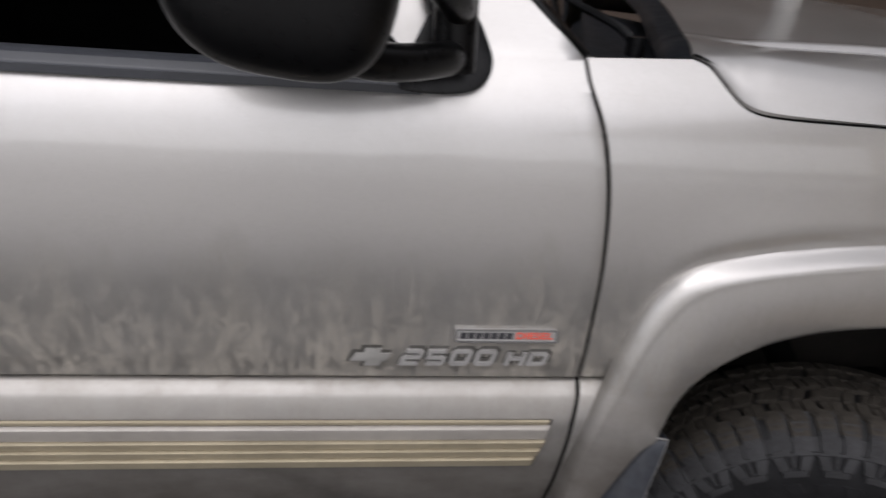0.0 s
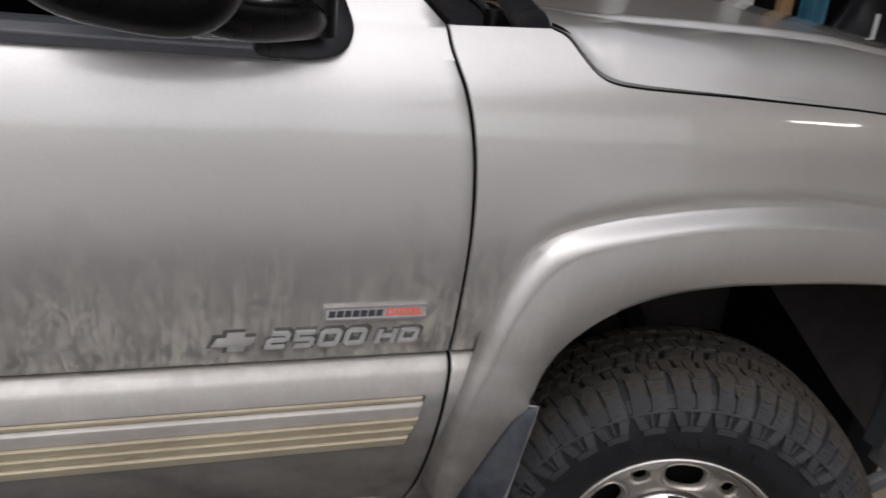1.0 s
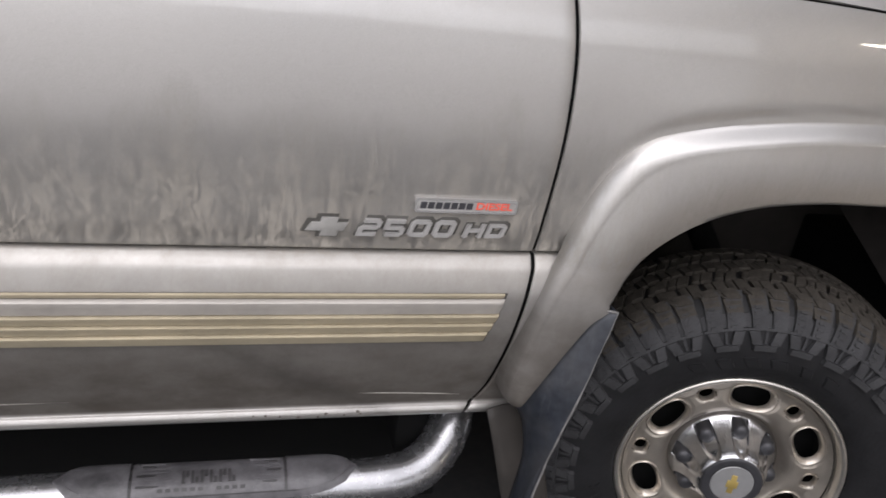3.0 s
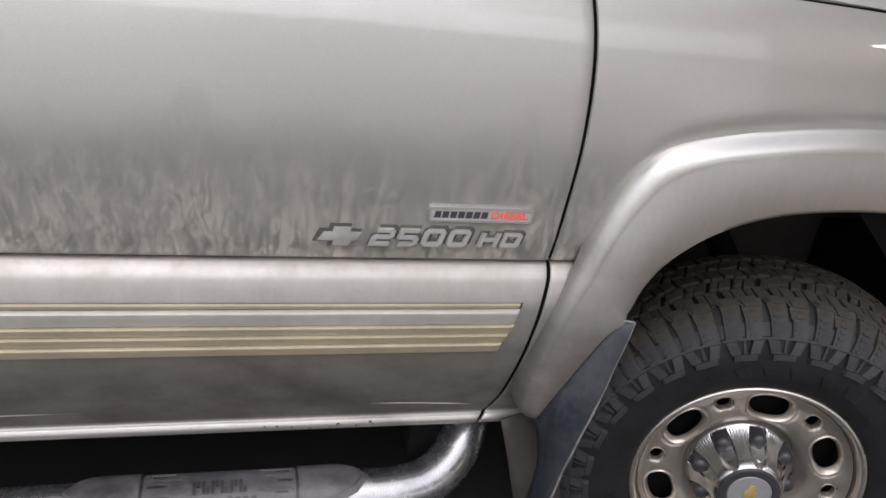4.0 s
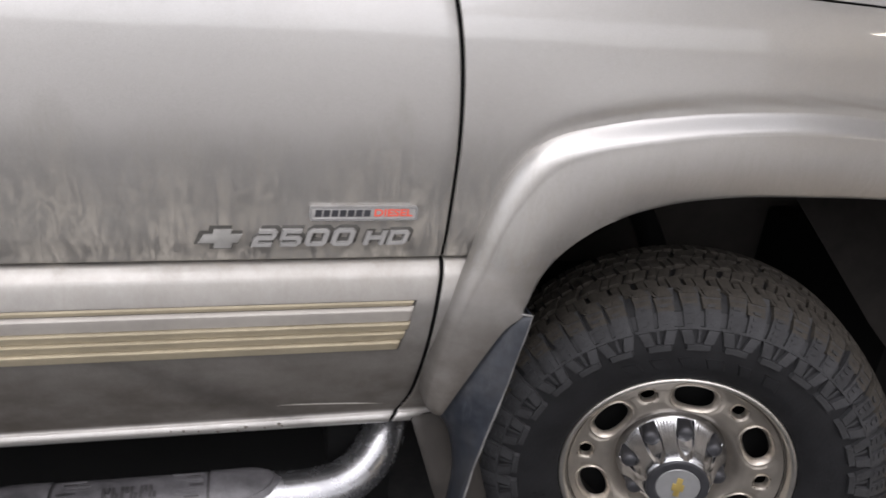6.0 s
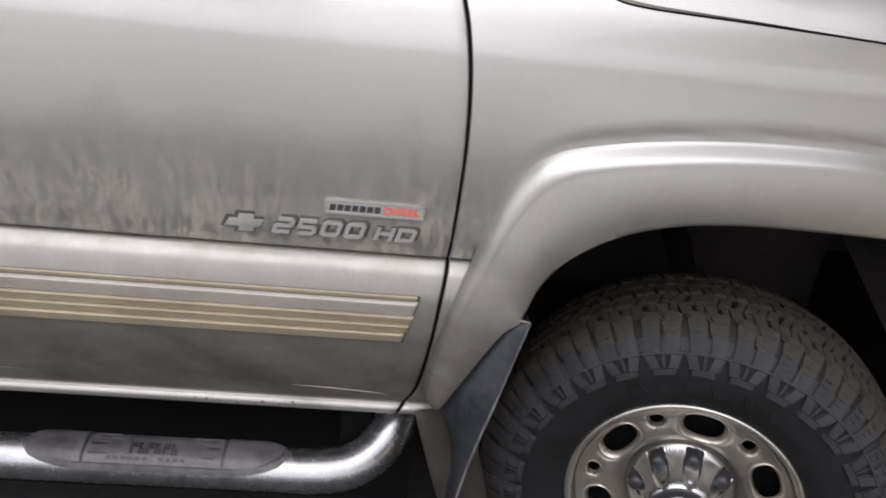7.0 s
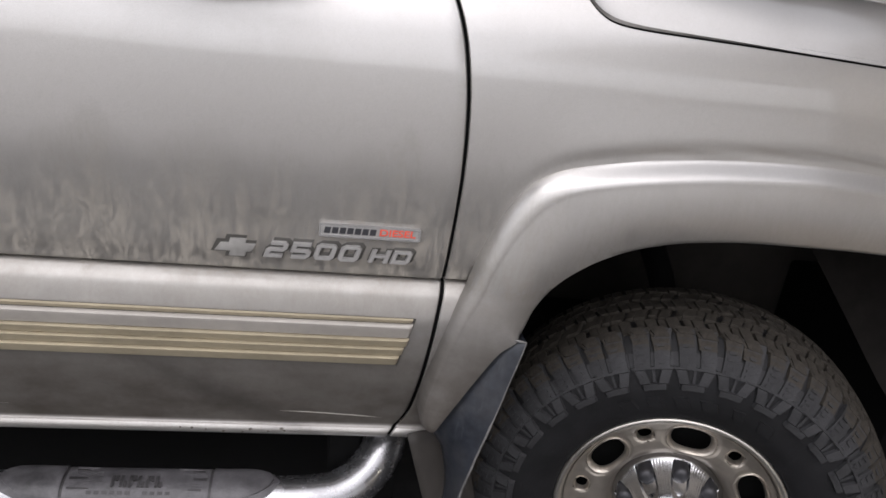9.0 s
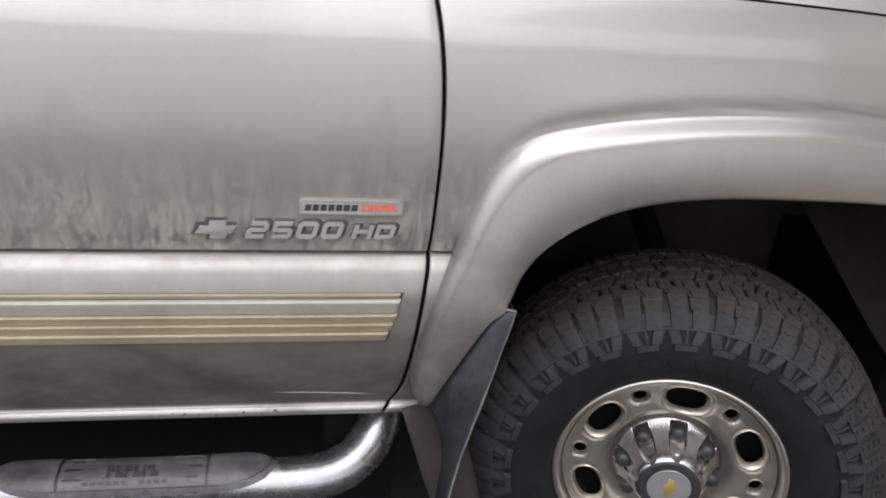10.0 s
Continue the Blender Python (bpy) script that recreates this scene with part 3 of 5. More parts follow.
def build_hood():
    line = spline(HOOD_LINE, 70)
    rise = [(0.0, 0.0), (0.004, 0.105), (0.012, 0.255), (0.025, 0.425), (0.045, 0.60), (0.07, 0.745), (0.10, 0.855), (0.13, 0.918), (0.154, 0.942)]
    over = [(0.215, 0.0), (0.25, 0.07), (0.32, 0.22), (0.42, 0.42), (0.55, 0.63), (0.70, 0.82), (0.85, 0.95), (1.0, 1.0)]
    rows = []
    n = len(line)
    for i, (x, z) in enumerate(line):
        d = line[min(i + 1, n - 1)] - line[max(i - 1, 0)]
        d /= np.hypot(*d)
        x, z = x - d[1] * 0.0028, z + d[0] * 0.0028
        y0 = side_y(z) + front_taper(x) + 0.002
        top = float(np.interp(x, [-0.39, -0.1, 0.2, 0.5, 0.82], [1.405, 1.412, 1.415, 1.388, 1.345]))
        crest = float(np.interp(x, [-0.39, -0.24, -0.09, 0.07, 0.21, 0.38, 0.82], [1.374, 1.369, 1.370, 1.3685, 1.363, 1.343, 1.275]))
        bead = 0.0055 * min(1.0, max(0.0, (x + 0.30) / 0.05))
        # towards the cowl the panel runs on from the fender's own section
        own = min(1.0, max(0.0, (0.0 - x) / 0.28))
        sect = lambda y: float(np.interp(y, [0.0075, 0.0175, 0.031, 0.047, 0.060, 0.09, 0.13, 0.18], [1.275, 1.30, 1.326, 1.350, 1.360, 1.367, 1.371, 1.373]))
        steps = [(dy, (z + (crest - z) * h) * (1 - own) + max(z, min(sect(y0 + dy), crest - 0.002)) * own) for dy, h in rise]
        steps += [(0.163, crest - 0.06 * (crest - z)), (0.170, crest + bead * 0.2), (0.178, crest + bead), (0.188, crest + bead * 0.9), (0.197, crest + bead * 0.2)]
        steps += [(dy, crest + 0.001 + (top - crest) * h) for dy, h in over]
        rear = min(1.0, max(0.0, (0.30 - x) / 0.69))
        rear = rear * rear * (3 - 2 * rear)
        row = [(x, y0 + 0.022, z - 0.001), (x, y0 + 0.0035, z - 0.0002)]
        for dy, h in steps:
            ahead = 0.08 * max(0.0, x) * min(1.0, dy / 0.8)
            row.append((x + ahead + rear * (0.31 * dy - 0.05 * dy * dy), y0 + 0.003 * (dy > 0) + dy, h + 0.001))
        mid = y0 + 1.0
        row += [(p[0], 2 * mid - p[1], p[2]) for p in reversed(row[:-1])]
        rows.append(row)
    seal = [[(p[0] - 0.0015, p[1], p[2] - 0.001), (p[0] - 0.018, p[1], p[2] - 0.004), (p[0] - 0.036, p[1], p[2] - 0.012), (p[0] - 0.045, p[1], p[2] - 0.03)] for p in rows[0][2:]]
    part("cowl_seal", grid(seal), COWL, truck, "blue-black rubber seal behind the hood")
    back_edge = [(p[0] + 0.004, p[1], p[2] - 0.03) for p in rows[0]]
    rows.insert(0, back_edge)
    nose = [(p[0] + 0.035, p[1], p[2] - 0.03) for p in rows[-1]]
    rim = [(p[0] + 0.045, p[1], p[2] - 0.10) for p in rows[-1]]
    return part("hood", grid(rows + [nose, rim]), PAINT, truck, "pewter painted hood with a raised crease", angle=32)


hood = build_hood()
line = spline(HOOD_LINE, 60)
rows = []
for i, (x, z) in enumerate(line):
    d = line[min(i + 1, 59)] - line[max(i - 1, 0)]
    d /= np.hypot(*d)
    rows.append([(x - d[1] * k, side_y(z) + front_taper(x) + 0.0065, z + d[0] * k) for k in (-0.004, 0.003, 0.009)])
part("hood_seal", grid(rows), SEAM, truck, "black rubber seal along the hood's edge")


def build_cowl_and_cab():
    # black cowl tray between hood and windshield
    rows = []
    for s in np.linspace(0, 1, 33):
        y = 0.055 + 1.89 * s
        q = min(y, 2.0 - y) - 0.055
        lip = -0.385 + 0.31 * q - 0.05 * q * q
        glass = -0.552 + 0.33 * q - 0.06 * q * q
        rows.append([(lip + 0.06, y, 1.290), (lip + 0.01, y, 1.322), (lip + 0.45 * (glass - lip), y, 1.330), (glass + 0.03, y, 1.336), (glass - 0.02, y, 1.352)])
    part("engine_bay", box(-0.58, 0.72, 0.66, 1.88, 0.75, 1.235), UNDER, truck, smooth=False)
    cowl = part("cowl", grid(rows), COWL, truck, "black plastic cowl under the windshield")
    solid(cowl, 0.006)
    # windshield
    rows = []
    for v in np.linspace(0, 1, 12):
        row = []
        for s in np.linspace(0, 1, 24):
            q = min(s, 1 - s) * 1.85
            row.append((-0.552 - 0.52 * v + (0.33 * q - 0.06 * q * q) * (1 - 0.3 * v), 0.065 + 0.17 * v + (1.87 - 0.34 * v) * s, 1.350 + 0.50 * v))
        rows.append(row)
    shield = part("windshield", grid(rows), GLASS, truck, "dark tinted windshield")
    solid(shield, 0.005)
    # windshield's black edge band
    rows = [[(-0.545 - 0.52 * v + a, 0.050 + 0.17 * v + b, 1.352 + 0.50 * v + c) for a, b, c in ((0.0, 0.0, 0.0), (0.004, 0.008, 0.004), (0.016, 0.030, 0.003))] for v in np.linspace(0, 1, 12)]
    solid(part("windshield_seal", grid(rows), MIRROR_BLACK, truck), 0.004)
    # wiper
    arm = [(-0.40, 0.26, 1.345), (-0.42, 0.30, 1.372), (-0.47, 0.42, 1.40), (-0.47, 0.75, 1.43), (-0.42, 1.0, 1.44)]
    part("wiper_arm", tube(spline(arm, 14), 0.008, 8), MIRROR_BLACK, truck, "black windshield wiper arm")
    part("wiper_pivot", tube([(-0.40, 0.26, 1.325), (-0.40, 0.26, 1.362)], 0.016, 14), MIRROR_BLACK, truck)
    # pillar and its foot
    line_ = [(BELT - 0.004 + (1.352 - BELT + 0.004) * k, 0.0) for k in np.linspace(0, 1, 9)] + [(1.352 + 0.50 * k, k) for k in np.linspace(0.02, 1, 20)]
    rows = []
    for z, k in line_:
        if k == 0.0:
            xl, xr, y = -0.80, seam_x(z) - 0.0026, side_y(z)
        else:
            xl, xr = -0.80 - 0.45 * k, seam_x(1.352) - 0.0026 - 0.52 * k
            y = side_y(1.352) + (0.22 * k if k > 0.1 else 0.22 * k + 0.35 * k * (0.1 - k))
        rows.append([(xl + (xr - xl) * u, y, z) for u in np.linspace(0, 1, 10)] + [(xr + 0.001, y + 0.003, z), (xr + 0.001, y + 0.03, z)])
    part("windshield_pillar", grid(rows), PAINT, truck, "pewter windshield pillar", angle=60)
    # roof, rear of the cab and dark inside, seen through the lowered window
    part("roof", box(-2.0, -1.02, 0.20, 1.80, 1.83, 1.90, 0.03), PAINT, truck)
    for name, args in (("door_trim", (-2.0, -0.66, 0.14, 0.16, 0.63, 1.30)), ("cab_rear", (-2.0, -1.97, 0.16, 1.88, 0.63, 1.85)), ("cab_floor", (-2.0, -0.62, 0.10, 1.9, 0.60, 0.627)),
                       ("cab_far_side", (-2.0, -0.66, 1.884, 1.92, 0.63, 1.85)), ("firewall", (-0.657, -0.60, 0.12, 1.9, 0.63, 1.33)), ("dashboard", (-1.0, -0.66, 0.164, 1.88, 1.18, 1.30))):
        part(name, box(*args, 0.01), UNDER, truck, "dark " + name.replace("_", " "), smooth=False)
    part("rear_door_frame", box(DOOR_BACK - 0.22, DOOR_BACK - 0.004, -0.006, 0.16, 0.55, 1.84, 0.01), PAINT, truck)
    # belt moulding: dark rubber sill with a lighter lip
    prof = [(0.016, 1.297), (0.008, 1.298), (0.007, 1.309), (0.011, 1.311), (0.012, 1.313), (0.014, 1.322), (0.024, 1.326), (0.05, 1.326)]
    rows = [[(x, y, z + 0.010 * (-0.80 - x) / 0.97) for y, z in prof] for x in np.linspace(-1.77, -0.772, 12)]
    part("belt_moulding", grid(rows), TRIM_GREY, door, "dark grey rubber belt moulding", angle=50)


build_cowl_and_cab()


def build_mirror():
    m = empty("side_mirror", None, truck)
    # base plate on the door's front corner
    ctrl = [(-0.806, 1.318), (-0.800, 1.303), (-0.76, 1.299), (-0.715, 1.302), (-0.688, 1.314), (-0.676, 1.338), (-0.682, 1.365), (-0.705, 1.41), (-0.76, 1.49), (-0.80, 1.55), (-0.815, 1.56)]
    edge = spline(ctrl, 60)
    face = lambda z: (side_y(z) if z < 1.352 else side_y(1.352) + 0.34 * (z - 1.352)) - 0.016
    bm = bmesh.new()
    rows = []
    for x, z in edge:
        cx, cz = -0.765, 1.40
        rows.append([(cx + (x - cx) * k, face(cz + (z - cz) * k) + d, cz + (z - cz) * k) for k, d in ((1.0, 0.022), (1.0, 0.008), (0.985, 0.002), (0.95, 0.0), (0.6, -0.004), (0.02, -0.004))])
    grid(rows, bm=bm)
    part("base_plate", bm, MIRROR_BLACK, m, "black plastic mirror base", angle=50)
    # two arms
    for name, pts, r in (("lower_arm", [(-0.735, 0.00, 1.352), (-0.755, -0.06, 1.355), (-0.82, -0.14, 1.360), (-0.87, -0.18, 1.375), (-0.92, -0.20, 1.42)], 0.022),
                         ("upper_arm", [(-0.735, 0.02, 1.405), (-0.74, -0.05, 1.42), (-0.80, -0.15, 1.47), (-0.90, -0.20, 1.50), (-1.0, -0.21, 1.51)], 0.022)):
        part(name, tube(spline(pts, 24), r, 16), MIRROR_BLACK, m)
    part("hinge_post", tube([(-0.735, -0.015, 1.335), (-0.738, -0.02, 1.45)], 0.028, 18), MIRROR_BLACK, m)
    # housing
    bm = bmesh.new()
    r = bmesh.ops.create_cube(bm, size=1)
    bmesh.ops.subdivide_edges(bm, edges=bm.edges, cuts=13, use_grid_fill=True)
    for v in bm.verts:
        p = v.co * 2
        n = sum(abs(c) ** 3.2 for c in p) ** (1 / 3.2)
        p /= max(n, 1e-6)
        # the foot tapers and rises to the rear
        lift = 0.005 + 0.016 * (1 - p.x)
        v.co = (-0.940 + 0.126 * p.x, -0.20 + 0.075 * p.y, 1.519 + 0.190 * p.z + (lift if p.z < 0 else 0))
    part("housing", bm, MIRROR_BLACK, m, "large black mirror housing")
    # metal strip added in place of the glint on the window sill
    part("sill_glint", box(-0.878, -0.817, -0.034, -0.028, 1.3225, 1.3275, 0.002), STEP_METAL, m, "added metal strip for the window sill's glint below the mirror")


build_mirror()


def build_stripes():
    """The ribbed moulding along the door's foot: gold bead, silver band and three gold ribs."""
    bands = [(0.8058, 0.7985, -0.545, GOLD, 0.005, "gold"), (0.7965, 0.7702, -0.544, SILVER, 0.007, "silver"), (0.7692, 0.7528, -0.548, GOLD, 0.008, "gold"),
             (0.7516, 0.7346, -0.554, GOLD, 0.008, "gold"), (0.7334, 0.7140, -0.560, GOLD, 0.008, "gold")]
    m = empty("side_moulding", None, truck)
    back = [[(-1.77 + (1.2300 - 0.23 * (0.806 - z)) * u, side_y(z) - 0.0012, z) for z in np.linspace(0.711, 0.806, 10)] for u in np.linspace(0, 1, 8)]
    part("moulding_back", grid(back), RECESS, m)
    for za, zb, xe, mat, lift, word in bands:
        rows = []
        for t in (0, 0.03, 0.09, 0.17, 0.27, 0.40, 0.55, 0.72, 0.90, 0.98, 1):
            z = za + (zb - za) * t
            # a rounded upper lip, then a face that falls back to the next rib
            up = lift * min(math.sin(min(t / 0.22, 1.0) * math.pi / 2), 1.0 - 0.62 * max(0.0, t - 0.16)) if 0 < t < 1 else 0.0
            xend = xe - 0.20 * (za - z)
            y = side_y(z) - 0.0018 - up
            rows.append([(x, y, z) for x in np.linspace(-1.77, xend - 0.006, 14)] + [(xend - 0.002, y + up * 0.15, z), (xend, y + up * 0.55, z), (xend + 0.0005, side_y(z), z)])
        part(word + "_rib", grid(rows), mat, m, word + " painted rib", angle=50)


build_stripes()


def strokes(paths, closed, x, z, w, h, y, depth, half):
    """Broad slanted strokes along paths in a unit box, with bevelled edges."""
    bm = bmesh.new()
    for k, path in enumerate(paths):
        pts = [Vector(p) for p in path]
        n = len(pts)
        deep = depth - (0.0004 if k == 2 else 0.0)
        rows = []
        for i, p in enumerate(pts):
            before = pts[i - 1] if i or closed else p
            after = pts[(i + 1) % n] if i < n - 1 or closed else p
            a = (p - before).normalized() if (p - before).length else (after - p).normalized()
            b = (after - p).normalized() if (after - p).length else a
            mid = (a + b).normalized()
            side = Vector((-mid.y, mid.x)) / max(0.5, mid.dot(b))
            row = []
            for reach, out in ((-1.0, -0.004), (-1.0, deep * 0.72), (-0.72, deep), (0.72, deep), (1.0, deep * 0.72), (1.0, -0.004)):
                q = p + side * half * reach
                row.append(bm.verts.new((x + w * q.x + 0.30 * h * q.y, y - out, z + h * q.y)))
            rows.append(row)
        for i in range(n if closed else n - 1):
            r0, r1 = rows[i], rows[(i + 1) % n]
            for j in range(5):
                bm.faces.new((r0[j], r0[j + 1], r1[j + 1], r1[j]))
        if not closed:
            bm.faces.new(rows[0])
            bm.faces.new(rows[-1][::-1])
    bmesh.ops.recalc_face_normals(bm, faces=bm.faces)
    return bm


def build_emblems():
    # maker's plate
    y = side_y(0.945) - 0.0005
    plate_ = empty("engine_badge", None, truck)
    x0, x1, z0, z1 = -0.7035, -0.5475, 0.9352, 0.9572
    def rounded(x0, x1, z0, z1, r, n=5):
        pts = []
        for cx, cz, a in ((x1 - r, z1 - r, 0), (x0 + r, z1 - r, 90), (x0 + r, z0 + r, 180), (x1 - r, z0 + r, 270)):
            pts += [(cx + r * math.cos(radians(a + 90 * k / n)), cz + r * math.sin(radians(a + 90 * k / n))) for k in range(n + 1)]
        return pts
    part("plate", plate(rounded(x0, x1, z0, z1, 0.004), y - 0.004, y + 0.004, 0.0012), EMBLEM, plate_, "satin silver badge plate")
    # raised rim
    bm = bmesh.new()
    o, i = rounded(x0, x1, z0, z1, 0.004), rounded(x0 + 0.003, x1 - 0.003, z0 + 0.003, z1 - 0.003, 0.003)
    grid([[(a[0], y - 0.003, a[1]) for a in o], [(a[0], y - 0.0055, a[1]) for a in o], [(a[0], y - 0.0055, a[1]) for a in i], [(a[0], y - 0.0038, a[1]) for a in i]], wrap_v=True, bm=bm)
    part("rim", bm, CHROME, plate_)
    # a brand name stands as plain dark bars
    n, xa, xb = 7, x0 + 0.0075, x0 + 0.0885
    step = (xb - xa) / n
    for k in range(n):
        a = xa + k * step
        lean = 0.0015
        w = step * 0.80
        part("dark_bar", plate([(a, z0 + 0.006), (a + w, z0 + 0.006), (a + w + lean, z1 - 0.006), (a + lean, z1 - 0.006)], y - 0.0048, y - 0.003), INK, plate_)
    bm = lettering("DIESEL", 0.0112, 0.0560, 0.0012, 0.06, 0.018)
    bmesh.ops.translate(bm, vec=(x0 + 0.0925, y - 0.0038, z0 + 0.006), verts=bm.verts)
    letters("red_letter", bm, RED, plate_, "red letter")
    # model number
    e = empty("model_emblem", None, truck)
    y = side_y(0.905) - 0.0005
    c = 0.13
    two = [(0.04, 1), (1 - c, 1), (1, 1 - c), (1, 0.5 + c), (1 - c, 0.5), (c, 0.5), (0, 0.5 - c), (0, 0), (1, 0)]
    five = [(1, 1), (0, 1), (0, 0.5), (1 - c, 0.5), (1, 0.5 - c), (1, c), (1 - c, 0), (0, 0)]
    ring = [(c, 0), (1 - c, 0), (1, c), (1, 1 - c), (1 - c, 1), (c, 1), (0, 1 - c), (0, c)]
    dee = [(0, 0), (1 - c, 0), (1, c), (1, 1 - c), (1 - c, 1), (0, 1)]
    aitch = [[(0, -0.13), (0, 1.13)], [(1, -0.13), (1, 1.13)], [(0.1, 0.5), (0.9, 0.5)]]
    signs = [([two], False, -0.7805, 0.8968, 0.0240, 0.0208), ([five], False, -0.7435, 0.8968, 0.0240, 0.0208), ([ring], True, -0.7065, 0.8968, 0.0240, 0.0208),
             ([ring], True, -0.6690, 0.8968, 0.0240, 0.0208), (aitch, False, -0.6210, 0.8970, 0.0228, 0.0172), ([dee], True, -0.5870, 0.8970, 0.0228, 0.0172)]
    for paths, closed, x, z, w, h in signs:
        part("outline", strokes(paths, closed, x + 0.0022, z + 0.0020, w, h, y, 0.0026, 0.30), EMBLEM_BACK, e, "dark recessed outline")
        part("numeral", strokes(paths, closed, x, z, w, h, y, 0.0070, 0.168), EMBLEM, e, "satin silver slanted numeral")
    # plain cross shape beside the number
    def cross(g):
        return [(-0.859 - g, 0.8985 - g), (-0.836 - g, 0.8985 - g), (-0.838 - g, 0.8905 - g), (-0.811 + g, 0.8905 - g), (-0.809 + g, 0.8985 - g), (-0.802 + g, 0.8985 - g), (-0.795 + g, 0.9145 + g),
                (-0.811 + g, 0.9145 + g), (-0.809 + g, 0.9225 + g), (-0.836 - g, 0.9225 + g), (-0.838 - g, 0.9145 + g), (-0.850 - g, 0.9145 + g)]
    part("cross_outline", plate([(x_ - 0.0025, z_ + 0.0015) for x_, z_ in cross(0.0020)], y - 0.0020, y + 0.004), EMBLEM_BACK, e)
    part("cross", plate(cross(-0.0012), y - 0.005, y + 0.003, 0.0012), CROSS, e, "dull pewter cross shape")


build_emblems()


# ---- wheel ----
STEER = -18.7
AXLE = pose(0, 0.005, 0.39, 0, 0, STEER)


def tyre_profile(s):
    """Radius and depth along the outside of the tyre, from bead over sidewall and tread to the far bead."""
    pts = [(0.2215, 0.004), (0.226, -0.006), (0.236, -0.014), (0.255, -0.0225), (0.28, -0.0275), (0.305, -0.0285), (0.33, -0.0255), (0.352, -0.018), (0.372, -0.006), (0.386, 0.008), (0.3925, 0.022),
           (0.3965, 0.06), (0.398, 0.105), (0.3965, 0.15), (0.3925, 0.188), (0.386, 0.202), (0.352, 0.228), (0.305, 0.238), (0.255, 0.232), (0.2215, 0.206)]
    return spline(pts, 200)[int(round(s * 199))]


_tp = np.array([tyre_profile(k / 199) for k in range(200)])


def tyre_point(s, a, lift=0.0):
    i = min(max(s * 199, 0), 198.999)
    k = int(i)
    r, y = _tp[k] + (_tp[k + 1] - _tp[k]) * (i - k)
    d = _tp[min(k + 3, 199)] - _tp[max(k - 3, 0)]
    d /= np.linalg.norm(d)
    # outward of the profile
    r, y = r + lift * -d[1] * -1, y - lift * d[0]
    return (r * math.cos(a), y, r * math.sin(a))


def tread_block(bm, s0, s1, a0, a1, lift, skew=0.0, taper=0.12, n=4, m=2):
    rows_top, rows_base = [], []
    for i in range(n + 1):
        t = i / n
        s = s0 + (s1 - s0) * t
        off = skew * (t - 0.5)
        ca, ha = (a0 + a1) / 2 + off, (a1 - a0) / 2
        rows_top.append([tyre_point(s0 + (s1 - s0) * (0.03 + 0.94 * t), ca + ha * (1 - taper) * (2 * j / m - 1), lift) for j in range(m + 1)])
        rows_base.append([tyre_point(s, ca + ha * (2 * j / m - 1), -0.001) for j in range(m + 1)])
    top = [[bm.verts.new(p) for p in r] for r in rows_top]
    base = [[bm.verts.new(p) for p in r] for r in rows_base]
    for i in range(n):
        for j in range(m):
            bm.faces.new((top[i][j], top[i + 1][j], top[i + 1][j + 1], top[i][j + 1]))
        for j in (0, m):
            bm.faces.new((top[i][j], top[i + 1][j], base[i + 1][j], base[i][j]))
    for j in range(m):
        for i in (0, n):
            bm.faces.new((top[i][j], top[i][j + 1], base[i][j + 1], base[i][j]))


def s_at(radius=None, depth=None):
    """Place along the profile: by radius on the outer sidewall, or by depth across the tread."""
    if radius is not None:
        return float(np.interp(radius, _tp[:95, 0], np.arange(95) / 199))
    return float(np.interp(depth, _tp[60:150, 1], np.arange(60, 150) / 199))


